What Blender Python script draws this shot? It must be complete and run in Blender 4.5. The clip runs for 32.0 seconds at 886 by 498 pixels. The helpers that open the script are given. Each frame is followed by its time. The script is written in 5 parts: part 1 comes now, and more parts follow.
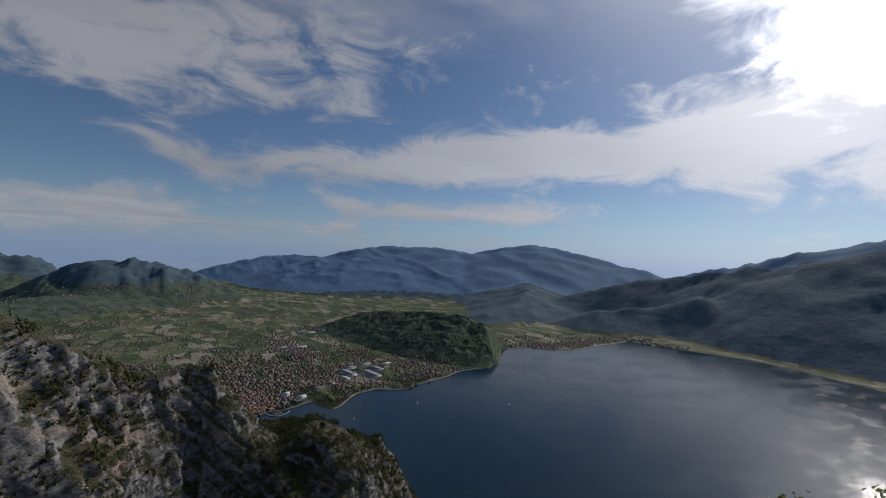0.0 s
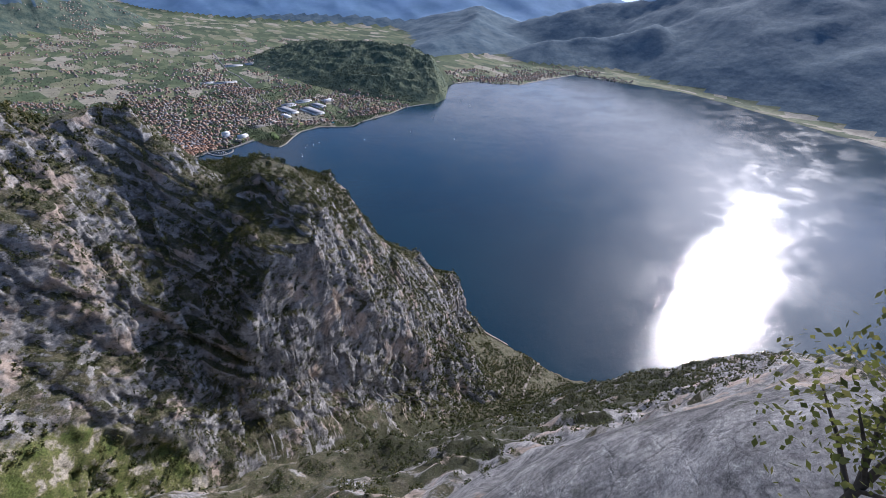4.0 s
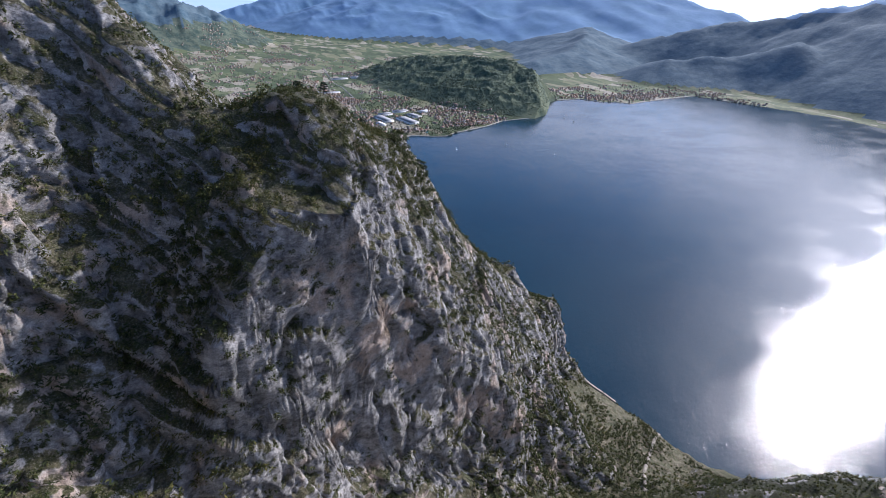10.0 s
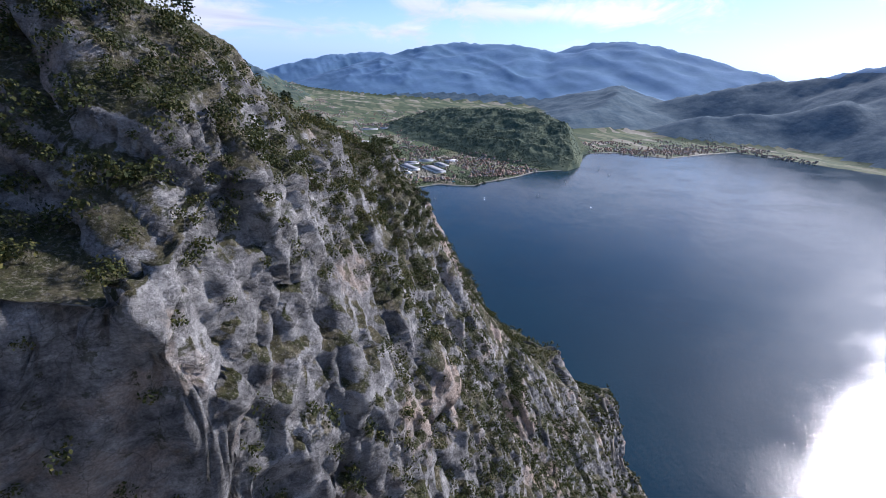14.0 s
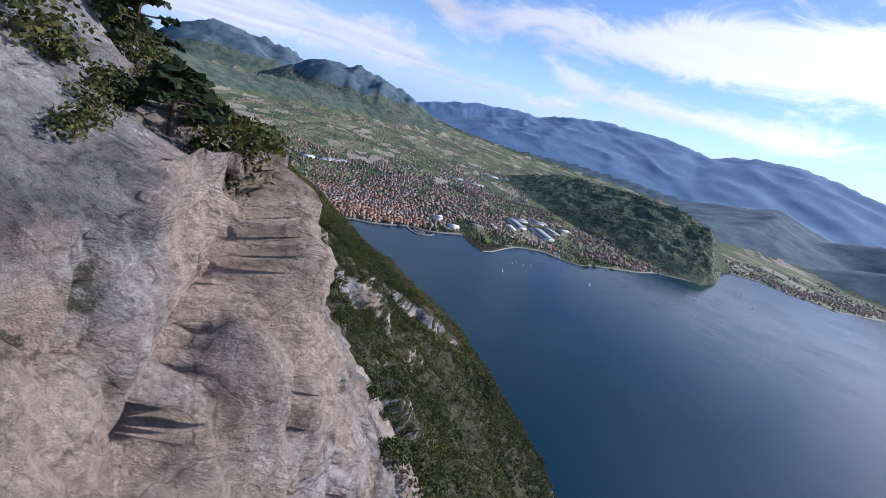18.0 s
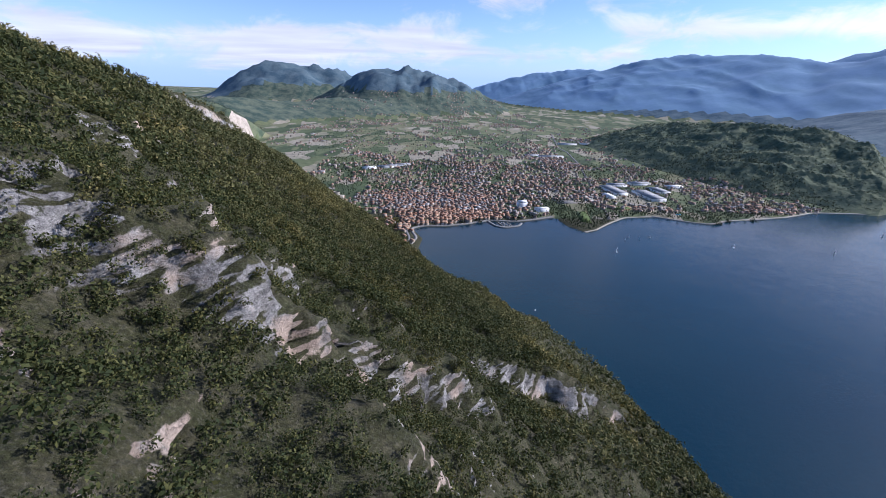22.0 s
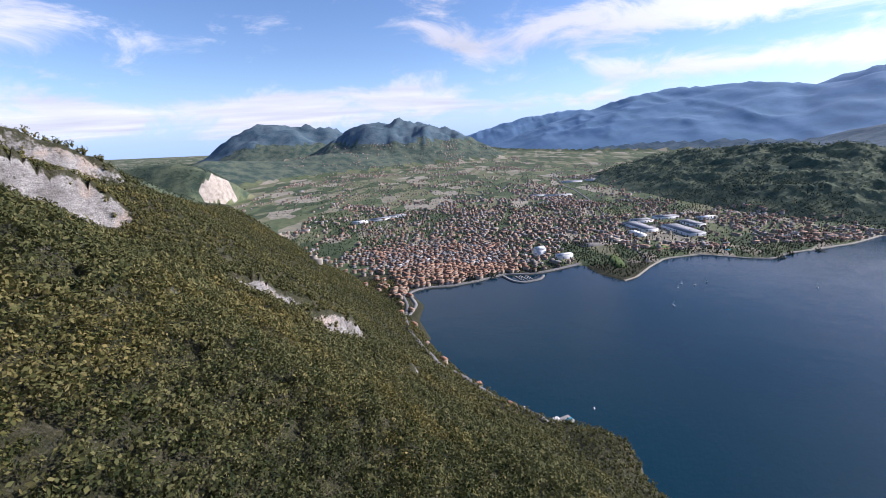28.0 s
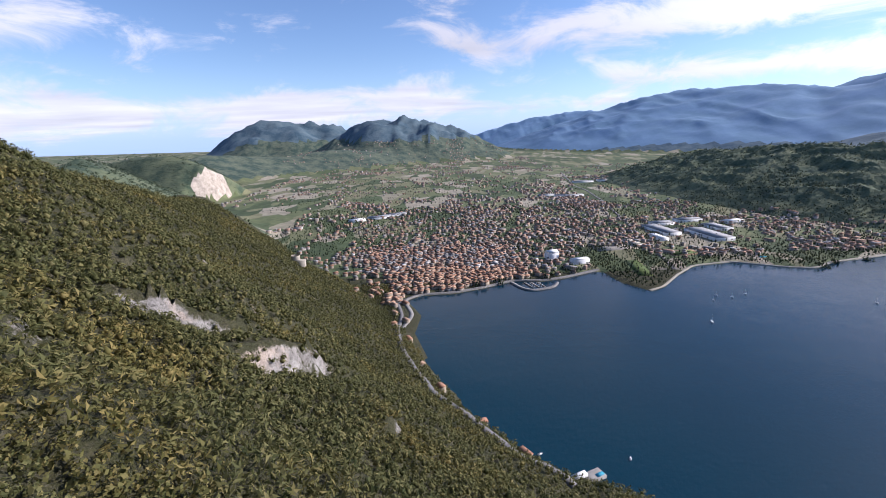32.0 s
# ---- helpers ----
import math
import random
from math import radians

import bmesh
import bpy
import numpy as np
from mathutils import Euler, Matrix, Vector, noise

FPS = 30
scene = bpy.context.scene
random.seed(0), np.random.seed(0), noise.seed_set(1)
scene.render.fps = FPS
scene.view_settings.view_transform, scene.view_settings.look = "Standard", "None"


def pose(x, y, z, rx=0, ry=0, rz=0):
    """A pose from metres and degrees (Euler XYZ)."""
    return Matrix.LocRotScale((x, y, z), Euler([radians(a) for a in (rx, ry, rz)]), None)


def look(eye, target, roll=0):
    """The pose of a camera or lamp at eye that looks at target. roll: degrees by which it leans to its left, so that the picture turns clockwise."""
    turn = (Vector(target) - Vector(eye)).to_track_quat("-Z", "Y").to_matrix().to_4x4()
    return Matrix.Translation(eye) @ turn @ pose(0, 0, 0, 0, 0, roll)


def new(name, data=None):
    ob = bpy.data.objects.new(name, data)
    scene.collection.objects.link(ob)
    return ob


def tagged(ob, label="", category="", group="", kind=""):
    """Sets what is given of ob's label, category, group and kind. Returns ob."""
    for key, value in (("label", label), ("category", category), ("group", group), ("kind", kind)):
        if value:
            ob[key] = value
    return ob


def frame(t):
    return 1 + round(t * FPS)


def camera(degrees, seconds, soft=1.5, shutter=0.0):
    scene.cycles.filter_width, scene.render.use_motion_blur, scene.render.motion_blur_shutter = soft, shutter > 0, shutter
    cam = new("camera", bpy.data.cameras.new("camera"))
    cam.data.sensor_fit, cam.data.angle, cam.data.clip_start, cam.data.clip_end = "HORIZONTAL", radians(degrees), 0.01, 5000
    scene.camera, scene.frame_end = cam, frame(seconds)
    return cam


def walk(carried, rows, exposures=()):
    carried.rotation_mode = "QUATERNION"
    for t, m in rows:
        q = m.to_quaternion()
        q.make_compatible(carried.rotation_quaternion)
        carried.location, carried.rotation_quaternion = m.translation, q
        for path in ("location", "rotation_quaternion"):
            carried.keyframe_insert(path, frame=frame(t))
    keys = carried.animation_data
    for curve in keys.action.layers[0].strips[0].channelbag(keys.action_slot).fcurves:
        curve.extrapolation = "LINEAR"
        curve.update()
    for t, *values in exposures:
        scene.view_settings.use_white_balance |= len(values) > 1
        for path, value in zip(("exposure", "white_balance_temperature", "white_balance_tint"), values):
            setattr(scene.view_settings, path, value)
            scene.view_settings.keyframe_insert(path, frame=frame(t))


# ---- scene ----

# plan metres: x east, y north, z up, the lake's level is 0
PATH = [
    (0.0, -112.80, -946.60, 346.00, -33.68, 1.04, 2.38),
    (0.5, -112.80, -946.40, 346.30, -34.32, 0.70, 2.55),
    (1.0, -112.80, -946.00, 347.00, -36.22, -4.46, 1.67),
    (1.5, -112.60, -945.60, 348.60, -39.09, -16.19, -0.73),
    (2.0, -112.24, -944.97, 350.39, -44.03, -25.36, -0.20),
    (2.5, -111.83, -944.49, 350.24, -46.17, -22.82, 1.39),
    (3.0, -110.44, -943.79, 349.96, -45.78, -27.08, 3.46),
    (3.5, -109.86, -942.18, 347.66, -44.48, -30.33, 3.83),
    (5.5, -103.17, -934.65, 329.75, -36.22, -33.43, 6.20),
    (6.0, -100.23, -930.68, 325.37, -34.32, -32.96, 6.28),
    (6.5, -97.10, -926.17, 321.23, -33.26, -32.44, 6.54),
    (7.0, -93.87, -921.16, 316.76, -32.54, -32.35, 6.25),
    (7.5, -90.28, -915.99, 312.03, -31.85, -31.89, 5.90),
    (8.0, -86.43, -910.30, 307.65, -31.27, -31.57, 5.62),
    (8.5, -82.51, -904.04, 303.31, -30.81, -31.21, 5.55),
    (9.0, -78.66, -896.90, 298.62, -30.37, -30.42, 4.50),
    (9.5, -74.56, -889.31, 294.18, -30.00, -29.64, 3.49),
    (10.0, -70.31, -881.86, 289.94, -29.84, -29.39, 2.76),
    (10.5, -65.82, -874.08, 285.74, -29.84, -28.77, 2.19),
    (11.0, -61.13, -866.04, 281.62, -29.31, -27.57, 1.00),
    (11.5, -56.64, -858.16, 277.83, -28.65, -26.32, 0.83),
    (12.0, -52.03, -850.53, 274.23, -28.21, -25.29, 0.97),
    (12.5, -47.29, -842.54, 270.76, -27.79, -24.46, 1.04),
    (13.0, -42.65, -835.09, 267.58, -27.22, -23.85, 1.63),
    (13.5, -37.97, -827.72, 264.58, -26.40, -23.29, 2.61),
    (15.5, -9.48, -793.60, 247.38, -23.72, -21.68, 3.96),
    (16.0, -1.61, -776.76, 242.33, -22.52, -20.76, 6.39),
    (16.5, 5.92, -760.01, 237.64, -20.69, -19.82, 10.21),
    (17.0, 12.88, -743.64, 233.29, -18.82, -18.95, 12.63),
    (17.5, 18.27, -727.24, 229.34, -15.84, -18.51, 14.97),
    (18.0, 22.89, -711.95, 225.58, -11.96, -18.16, 17.11),
    (18.5, 25.83, -698.18, 222.62, -8.97, -18.15, 19.23),
    (19.0, 27.85, -684.50, 219.85, -6.63, -19.41, 18.19),
    (19.5, 29.14, -670.36, 216.58, -4.46, -20.12, 15.09),
    (20.0, 29.65, -656.50, 213.27, -3.08, -20.70, 11.38),
    (20.5, 30.10, -643.10, 210.07, -2.36, -20.82, 8.88),
    (21.0, 30.34, -630.48, 207.15, -2.05, -20.54, 7.43),
    (21.5, 30.22, -618.24, 204.44, -1.41, -20.50, 5.05),
    (22.0, 29.84, -606.28, 201.53, -0.81, -21.18, 1.98),
    (22.5, 29.64, -594.65, 198.69, -0.21, -21.28, -0.35),
    (23.0, 30.00, -584.29, 196.75, -0.14, -20.72, 0.35),
    (23.5, 30.33, -574.05, 194.73, -0.53, -19.94, 2.17),
    (24.0, 30.74, -564.28, 192.59, -0.56, -19.10, 3.02),
    (24.5, 30.87, -554.56, 190.27, -0.35, -18.53, 3.31),
    (25.0, 30.51, -544.57, 187.99, -0.16, -18.10, 1.88),
    (25.5, 30.45, -535.40, 185.90, -0.03, -17.72, -0.19),
    (27.5, 28.09, -495.85, 180.06, -0.46, -16.15, -2.51),
    (28.0, 28.20, -487.11, 178.16, -0.52, -14.98, -2.45),
    (28.5, 28.50, -478.29, 176.20, -0.59, -14.19, -2.24),
    (29.0, 29.05, -469.84, 174.50, -0.72, -14.49, -1.71),
    (29.5, 29.41, -462.46, 173.00, -0.76, -14.83, -1.43),
    (30.0, 30.04, -455.28, 171.52, -0.48, -15.18, -1.30),
    (30.5, 30.80, -448.22, 169.98, -0.31, -15.06, -0.38),
    (31.0, 31.72, -441.49, 168.26, -0.01, -14.66, 0.09),
    (31.5, 32.06, -434.83, 166.17, 0.13, -14.48, -0.54),
    (32.0, 31.73, -428.26, 163.59, 0.04, -14.87, -1.62),
]


def heading(x, y, z, yaw, pitch, roll):
    return Matrix.Translation((x, y, z)) @ pose(0, 0, 0, 0, 0, yaw) @ pose(0, 0, 0, 90 + pitch) @ pose(0, 0, 0, 0, 0, roll)


cam = camera(90.2, 32.0, soft=0.9)
walk(cam, [(t, heading(*p)) for t, *p in PATH],
     exposures=[(0, -1.1, 6300, 13), (1.0, -1.15, 6300, 13), (1.5, -0.95, 6200, 14), (2.0, -0.35, 6050, 16), (2.6, -0.05, 5850, 20), (3.5, 0.25, 5750, 20), (8, 0.56, 5750, 20), (13, 0.42, 5650, 20), (16, 0.25, 5650, 21), (21, 0.32, 5600, 21), (25, 0.40, 5750, 22), (32, 0.42, 6050, 22)])

# ---- light: morning sun over the lake, thin broken cloud ----
SUN_AZ, SUN_EL = 80.0, 29.5
world = bpy.data.worlds.new("sky")
scene.world = world
world.use_nodes = True


def sky_nodes():
    nt = world.node_tree
    nt.nodes.clear()
    N, L = nt.nodes.new, nt.links.new

    def m(op, a, b=0.0, c=None):
        n = N("ShaderNodeMath")
        n.operation = op
        for i, v in enumerate((a, b) if c is None else (a, b, c)):
            if isinstance(v, (int, float)):
                n.inputs[i].default_value = v
            else:
                L(v, n.inputs[i])
        return n.outputs[0]

    sky = N("ShaderNodeTexSky")
    sky.sky_type = "NISHITA"
    sky.sun_disc = False
    sky.sun_elevation = radians(SUN_EL)
    sky.sun_rotation = radians(SUN_AZ)
    sky.altitude, sky.air_density, sky.dust_density, sky.ozone_density = 900, 1.0, 0.25, 4.0
    tc = N("ShaderNodeTexCoord")
    sep = N("ShaderNodeSeparateXYZ")
    L(tc.outputs["Generated"], sep.inputs[0])
    up = m("MAXIMUM", m("ADD", sep.outputs[2], 0.055), 0.02)
    com = N("ShaderNodeCombineXYZ")
    L(m("DIVIDE", sep.outputs[0], up), com.inputs[0])
    L(m("DIVIDE", sep.outputs[1], up), com.inputs[1])
    mp = N("ShaderNodeMapping")
    mp.inputs["Rotation"].default_value = (0, 0, radians(-25))
    mp.inputs["Scale"].default_value = (0.20, 0.30, 1)
    mp.inputs["Location"].default_value = (3.1, 1.7, 0)
    L(com.outputs[0], mp.inputs[0])
    big = N("ShaderNodeTexNoise")
    big.inputs["Scale"].default_value = 1.0
    big.inputs["Detail"].default_value = 9
    big.inputs["Roughness"].default_value = 0.56
    big.inputs["Distortion"].default_value = 0.35
    L(mp.outputs[0], big.inputs[0])
    cover = N("ShaderNodeMapRange")
    cover.interpolation_type = "SMOOTHSTEP"
    cover.inputs["From Min"].default_value = 0.50
    cover.inputs["From Max"].default_value = 0.68
    L(big.outputs[0], cover.inputs[0])
    # low bank of cloud along the mountains
    mp2 = N("ShaderNodeMapping")
    mp2.inputs["Scale"].default_value = (3.0, 3.0, 14.0)
    L(tc.outputs["Generated"], mp2.inputs[0])
    low = N("ShaderNodeTexNoise")
    low.inputs["Scale"].default_value = 1.0
    low.inputs["Detail"].default_value = 8
    L(mp2.outputs[0], low.inputs[0])
    lowc = N("ShaderNodeMapRange")
    lowc.interpolation_type = "SMOOTHSTEP"
    lowc.inputs["From Min"].default_value = 0.46
    lowc.inputs["From Max"].default_value = 0.62
    L(low.outputs[0], lowc.inputs[0])
    band = m("SUBTRACT", 1.0, m("MINIMUM", m("ABSOLUTE", m("DIVIDE", m("SUBTRACT", sep.outputs[2], 0.075), 0.075)), 1.0))
    # banks of cloud seen over the valley: bearing, height, half width, half depth, weight
    bearing = m("MULTIPLY", m("ARCTAN2", sep.outputs[0], sep.outputs[1]), 57.2958)
    height = m("MULTIPLY", m("ARCSINE", sep.outputs[2]), 57.2958)
    bank = 0.0
    for ba, be, wa, we, k in ((-42, 2.6, 17, 2.4, 0.38), (-42, 10.5, 14, 2.6, 0.27), (-19, 3.0, 7.5, 1.9, 0.44), (-3, 4.8, 6, 2.2, 0.30), (5, 9.0, 4, 2.6, 0.20),
                              (20, 10.6, 15, 1.9, 0.36), (38, 12.6, 13, 2.5, 0.42), (56, 13.4, 12, 3.2, 0.44), (76, 15.5, 14, 6.5, 0.46), (34, 5.8, 13, 1.5, 0.36), (12, 2.8, 14, 1.2, 0.22),
                              (4, 23, 22, 6.0, 0.30), (-12, 19, 12, 3.0, 0.22)):
        q = m("ADD", m("POWER", m("DIVIDE", m("SUBTRACT", bearing, ba), wa), 2.0), m("POWER", m("DIVIDE", m("SUBTRACT", height, be), we), 2.0))
        bank = m("ADD", bank, m("MULTIPLY", m("EXPONENT", m("MULTIPLY", q, -1.0)), k))
    mp3 = N("ShaderNodeMapping")
    mp3.inputs["Scale"].default_value = (6.5, 6.5, 15.0)
    L(tc.outputs["Generated"], mp3.inputs[0])
    puff = N("ShaderNodeTexNoise")
    puff.inputs["Scale"].default_value = 1.0
    puff.inputs["Detail"].default_value = 8
    puff.inputs["Roughness"].default_value = 0.62
    puff.inputs["Distortion"].default_value = 0.5
    L(mp3.outputs[0], puff.inputs[0])
    puffc = N("ShaderNodeMapRange")
    puffc.interpolation_type = "SMOOTHSTEP"
    puffc.inputs["From Min"].default_value = 0.56
    puffc.inputs["From Max"].default_value = 0.82
    L(m("ADD", puff.outputs[0], bank), puffc.inputs[0])
    lowsky = m("SUBTRACT", 1.0, m("MINIMUM", m("MAXIMUM", m("DIVIDE", m("SUBTRACT", sep.outputs[2], 0.40), 0.14), 0.0), 1.0))
    ahead = m("MINIMUM", m("MAXIMUM", m("DIVIDE", m("ADD", sep.outputs[1], 0.1), 0.3), 0.0), 1.0)
    view = m("MULTIPLY", lowsky, ahead)
    wide = m("MAXIMUM", m("MULTIPLY", cover.outputs[0], 0.93), m("MULTIPLY", lowc.outputs[0], m("POWER", band, 0.6)))
    cov = m("ADD", m("MULTIPLY", view, m("MULTIPLY", puffc.outputs[0], 0.86)), m("MULTIPLY", m("SUBTRACT", 1.0, view), wide))
    # thin bright veil high over the lake
    q = m("ADD", m("POWER", m("DIVIDE", m("SUBTRACT", bearing, 64.0), 24.0), 2.0), m("POWER", m("DIVIDE", m("SUBTRACT", height, 37.0), 9.0), 2.0))
    veil = m("MULTIPLY", m("EXPONENT", m("MULTIPLY", q, -1.0)), m("ADD", 0.25, m("MULTIPLY", big.outputs[0], 0.6)))
    cov = m("MAXIMUM", cov, veil)
    # haze whitens the last degrees
    haze = m("POWER", m("SUBTRACT", 1.0, m("MINIMUM", m("DIVIDE", m("MAXIMUM", sep.outputs[2], 0.0), 0.16), 1.0)), 2.0)
    # the side towards the sun is brighter
    dot = N("ShaderNodeVectorMath")
    dot.operation = "DOT_PRODUCT"
    L(tc.outputs["Generated"], dot.inputs[0])
    a, e = radians(SUN_AZ), radians(SUN_EL)
    dot.inputs[1].default_value = (math.sin(a) * math.cos(e), math.cos(a) * math.cos(e), math.sin(e))
    glow = m("POWER", m("MAXIMUM", dot.outputs["Value"], 0.0), 5.0)
    soft = N("ShaderNodeTexNoise")
    soft.inputs["Scale"].default_value = 2.3
    soft.inputs["Detail"].default_value = 6
    L(mp.outputs[0], soft.inputs[0])
    bright = m("ADD", m("ADD", 3.4, m("MULTIPLY", soft.outputs[0], 5.0)), m("MULTIPLY", glow, 9.0))
    cloud = N("ShaderNodeVectorMath")
    cloud.operation = "SCALE"
    cloud.inputs[0].default_value = (0.97, 0.98, 1.02)
    L(bright, cloud.inputs["Scale"])
    hz = N("ShaderNodeVectorMath")
    hz.operation = "SCALE"
    hz.inputs[0].default_value = (3.2, 5.2, 8.6)
    L(m("ADD", 0.9, m("MULTIPLY", glow, 1.2)), hz.inputs["Scale"])
    mix0 = N("ShaderNodeMixRGB")
    L(m("MULTIPLY", haze, 0.75), mix0.inputs[0])
    L(sky.outputs[0], mix0.inputs[1])
    L(hz.outputs[0], mix0.inputs[2])
    mix = N("ShaderNodeMixRGB")
    L(cov, mix.inputs[0])
    L(mix0.outputs[0], mix.inputs[1])
    L(cloud.outputs[0], mix.inputs[2])
    # thin cloud in front of the sun scatters its light
    near = N("ShaderNodeMapRange")
    near.interpolation_type = "SMOOTHSTEP"
    near.inputs["From Min"].default_value, near.inputs["From Max"].default_value = 0.960, 0.997
    L(m("ADD", dot.outputs["Value"], m("MULTIPLY", m("SUBTRACT", puff.outputs[0], 0.5), 0.10)), near.inputs[0])
    wide_glow = m("POWER", m("MAXIMUM", dot.outputs["Value"], 0.0), 12.0)
    scatter_light = N("ShaderNodeVectorMath")
    scatter_light.operation = "SCALE"
    scatter_light.inputs[0].default_value = (1.0, 0.96, 0.90)
    L(m("ADD", m("MULTIPLY", near.outputs[0], 18.0), m("MULTIPLY", wide_glow, 4.5)), scatter_light.inputs["Scale"])
    total = N("ShaderNodeVectorMath")
    total.operation = "ADD"
    L(mix.outputs[0], total.inputs[0])
    L(scatter_light.outputs[0], total.inputs[1])
    bg = N("ShaderNodeBackground")
    bg.inputs["Strength"].default_value = 0.115
    L(total.outputs[0], bg.inputs[0])
    L(bg.outputs[0], N("ShaderNodeOutputWorld").inputs[0])


sky_nodes()
sun = new("sun", bpy.data.lights.new("sun", "SUN"))
sun.data.energy, sun.data.angle, sun.data.color = 3.9, radians(2.0), (1.0, 0.94, 0.84)
_a, _e = radians(SUN_AZ), radians(SUN_EL)
sun.matrix_world = look((math.sin(_a) * math.cos(_e) * 900, math.cos(_a) * math.cos(_e) * 900, math.sin(_e) * 900), (0, 0, 0))

# ---- materials ----
def material(name, rough=0.9):
    mat = bpy.data.materials.new(name)
    mat.use_nodes = True
    nt = mat.node_tree
    bsdf = nt.nodes["Principled BSDF"]
    bsdf.inputs["Roughness"].default_value = rough
    bsdf.inputs["Specular IOR Level"].default_value = 0.25
    return mat, nt, bsdf


def tex(nt, scale, detail=5.0, rough=0.6, vec=None, stretch=None, turn=(0, 0, 0)):
    if vec is None:
        vec = nt.nodes.new("ShaderNodeNewGeometry").outputs["Position"]
    if stretch:
        mp = nt.nodes.new("ShaderNodeMapping")
        mp.inputs["Scale"].default_value = stretch
        mp.inputs["Rotation"].default_value = [radians(v) for v in turn]
        nt.links.new(vec, mp.inputs[0])
        vec = mp.outputs[0]
    n = nt.nodes.new("ShaderNodeTexNoise")
    n.inputs["Scale"].default_value, n.inputs["Detail"].default_value, n.inputs["Roughness"].default_value = scale, detail, rough
    nt.links.new(vec, n.inputs["Vector"])
    return n.outputs[0]


def ramp(nt, fac, stops, mode="LINEAR"):
    r = nt.nodes.new("ShaderNodeValToRGB")
    r.color_ramp.interpolation = mode
    els = r.color_ramp.elements
    while len(els) < len(stops):
        els.new(0.5)
    for e, (p, c) in zip(els, stops):
        e.position, e.color = p, (*c, 1) if len(c) == 3 else c
    nt.links.new(fac, r.inputs[0])
    return r.outputs[0]


def mixc(nt, fac, a, b, mode="MIX"):
    m = nt.nodes.new("ShaderNodeMixRGB")
    m.blend_type = mode
    for i, v in enumerate((fac, a, b)):
        if isinstance(v, (int, float)):
            m.inputs[i].default_value = v
        elif isinstance(v, tuple):
            m.inputs[i].default_value = (*v, 1)
        else:
            nt.links.new(v, m.inputs[i])
    return m.outputs[0]


def mathn(nt, op, a, b=0.0):
    n = nt.nodes.new("ShaderNodeMath")
    n.operation = op
    n.use_clamp = False
    for i, v in enumerate((a, b)):
        if isinstance(v, (int, float)):
            n.inputs[i].default_value = v
        else:
            nt.links.new(v, n.inputs[i])
    return n.outputs[0]


def bump(nt, bsdf, height, strength, dist):
    b = nt.nodes.new("ShaderNodeBump")
    b.inputs["Strength"].default_value, b.inputs["Distance"].default_value = strength, dist
    nt.links.new(height, b.inputs["Height"])
    nt.links.new(b.outputs[0], bsdf.inputs["Normal"])


def cracks(nt, scale):
    """Distance to the joints between blocks, bedded towards the lake and bent by a slow wander."""
    pos = nt.nodes.new("ShaderNodeNewGeometry").outputs["Position"]
    n = nt.nodes.new("ShaderNodeTexNoise")
    n.inputs["Scale"].default_value, n.inputs["Detail"].default_value = scale * 2.2, 5
    nt.links.new(pos, n.inputs["Vector"])
    sh = nt.nodes.new("ShaderNodeVectorMath")
    sh.operation = "MULTIPLY_ADD"
    sh.inputs[1].default_value = (0.62 / scale,) * 3
    nt.links.new(n.outputs["Color"], sh.inputs[0])
    nt.links.new(pos, sh.inputs[2])
    mp = nt.nodes.new("ShaderNodeMapping")
    mp.inputs["Rotation"].default_value = (radians(28), radians(-32), 0)
    mp.inputs["Scale"].default_value = (0.7, 0.7, 1.5)
    nt.links.new(sh.outputs[0], mp.inputs[0])
    v = nt.nodes.new("ShaderNodeTexVoronoi")
    v.feature = "DISTANCE_TO_EDGE"
    v.inputs["Scale"].default_value = scale
    nt.links.new(mp.outputs[0], v.inputs["Vector"])
    return v.outputs["Distance"]


def fresh_face(nt):
    """1 on the sheer wall north of the block, where the rock has broken away, fading out round it."""
    d = nt.nodes.new("ShaderNodeVectorMath")
    d.operation = "DISTANCE"
    d.inputs[1].default_value = (16, -698, 208)
    nt.links.new(nt.nodes.new("ShaderNodeNewGeometry").outputs["Position"], d.inputs[0])
    reach = mathn(nt, "ADD", d.outputs["Value"], mathn(nt, "MULTIPLY", tex(nt, 0.12, 5, 0.6), 16.0))
    return ramp(nt, mathn(nt, "DIVIDE", reach, 50.0), [(0.52, (1, 1, 1)), (0.80, (0, 0, 0))])


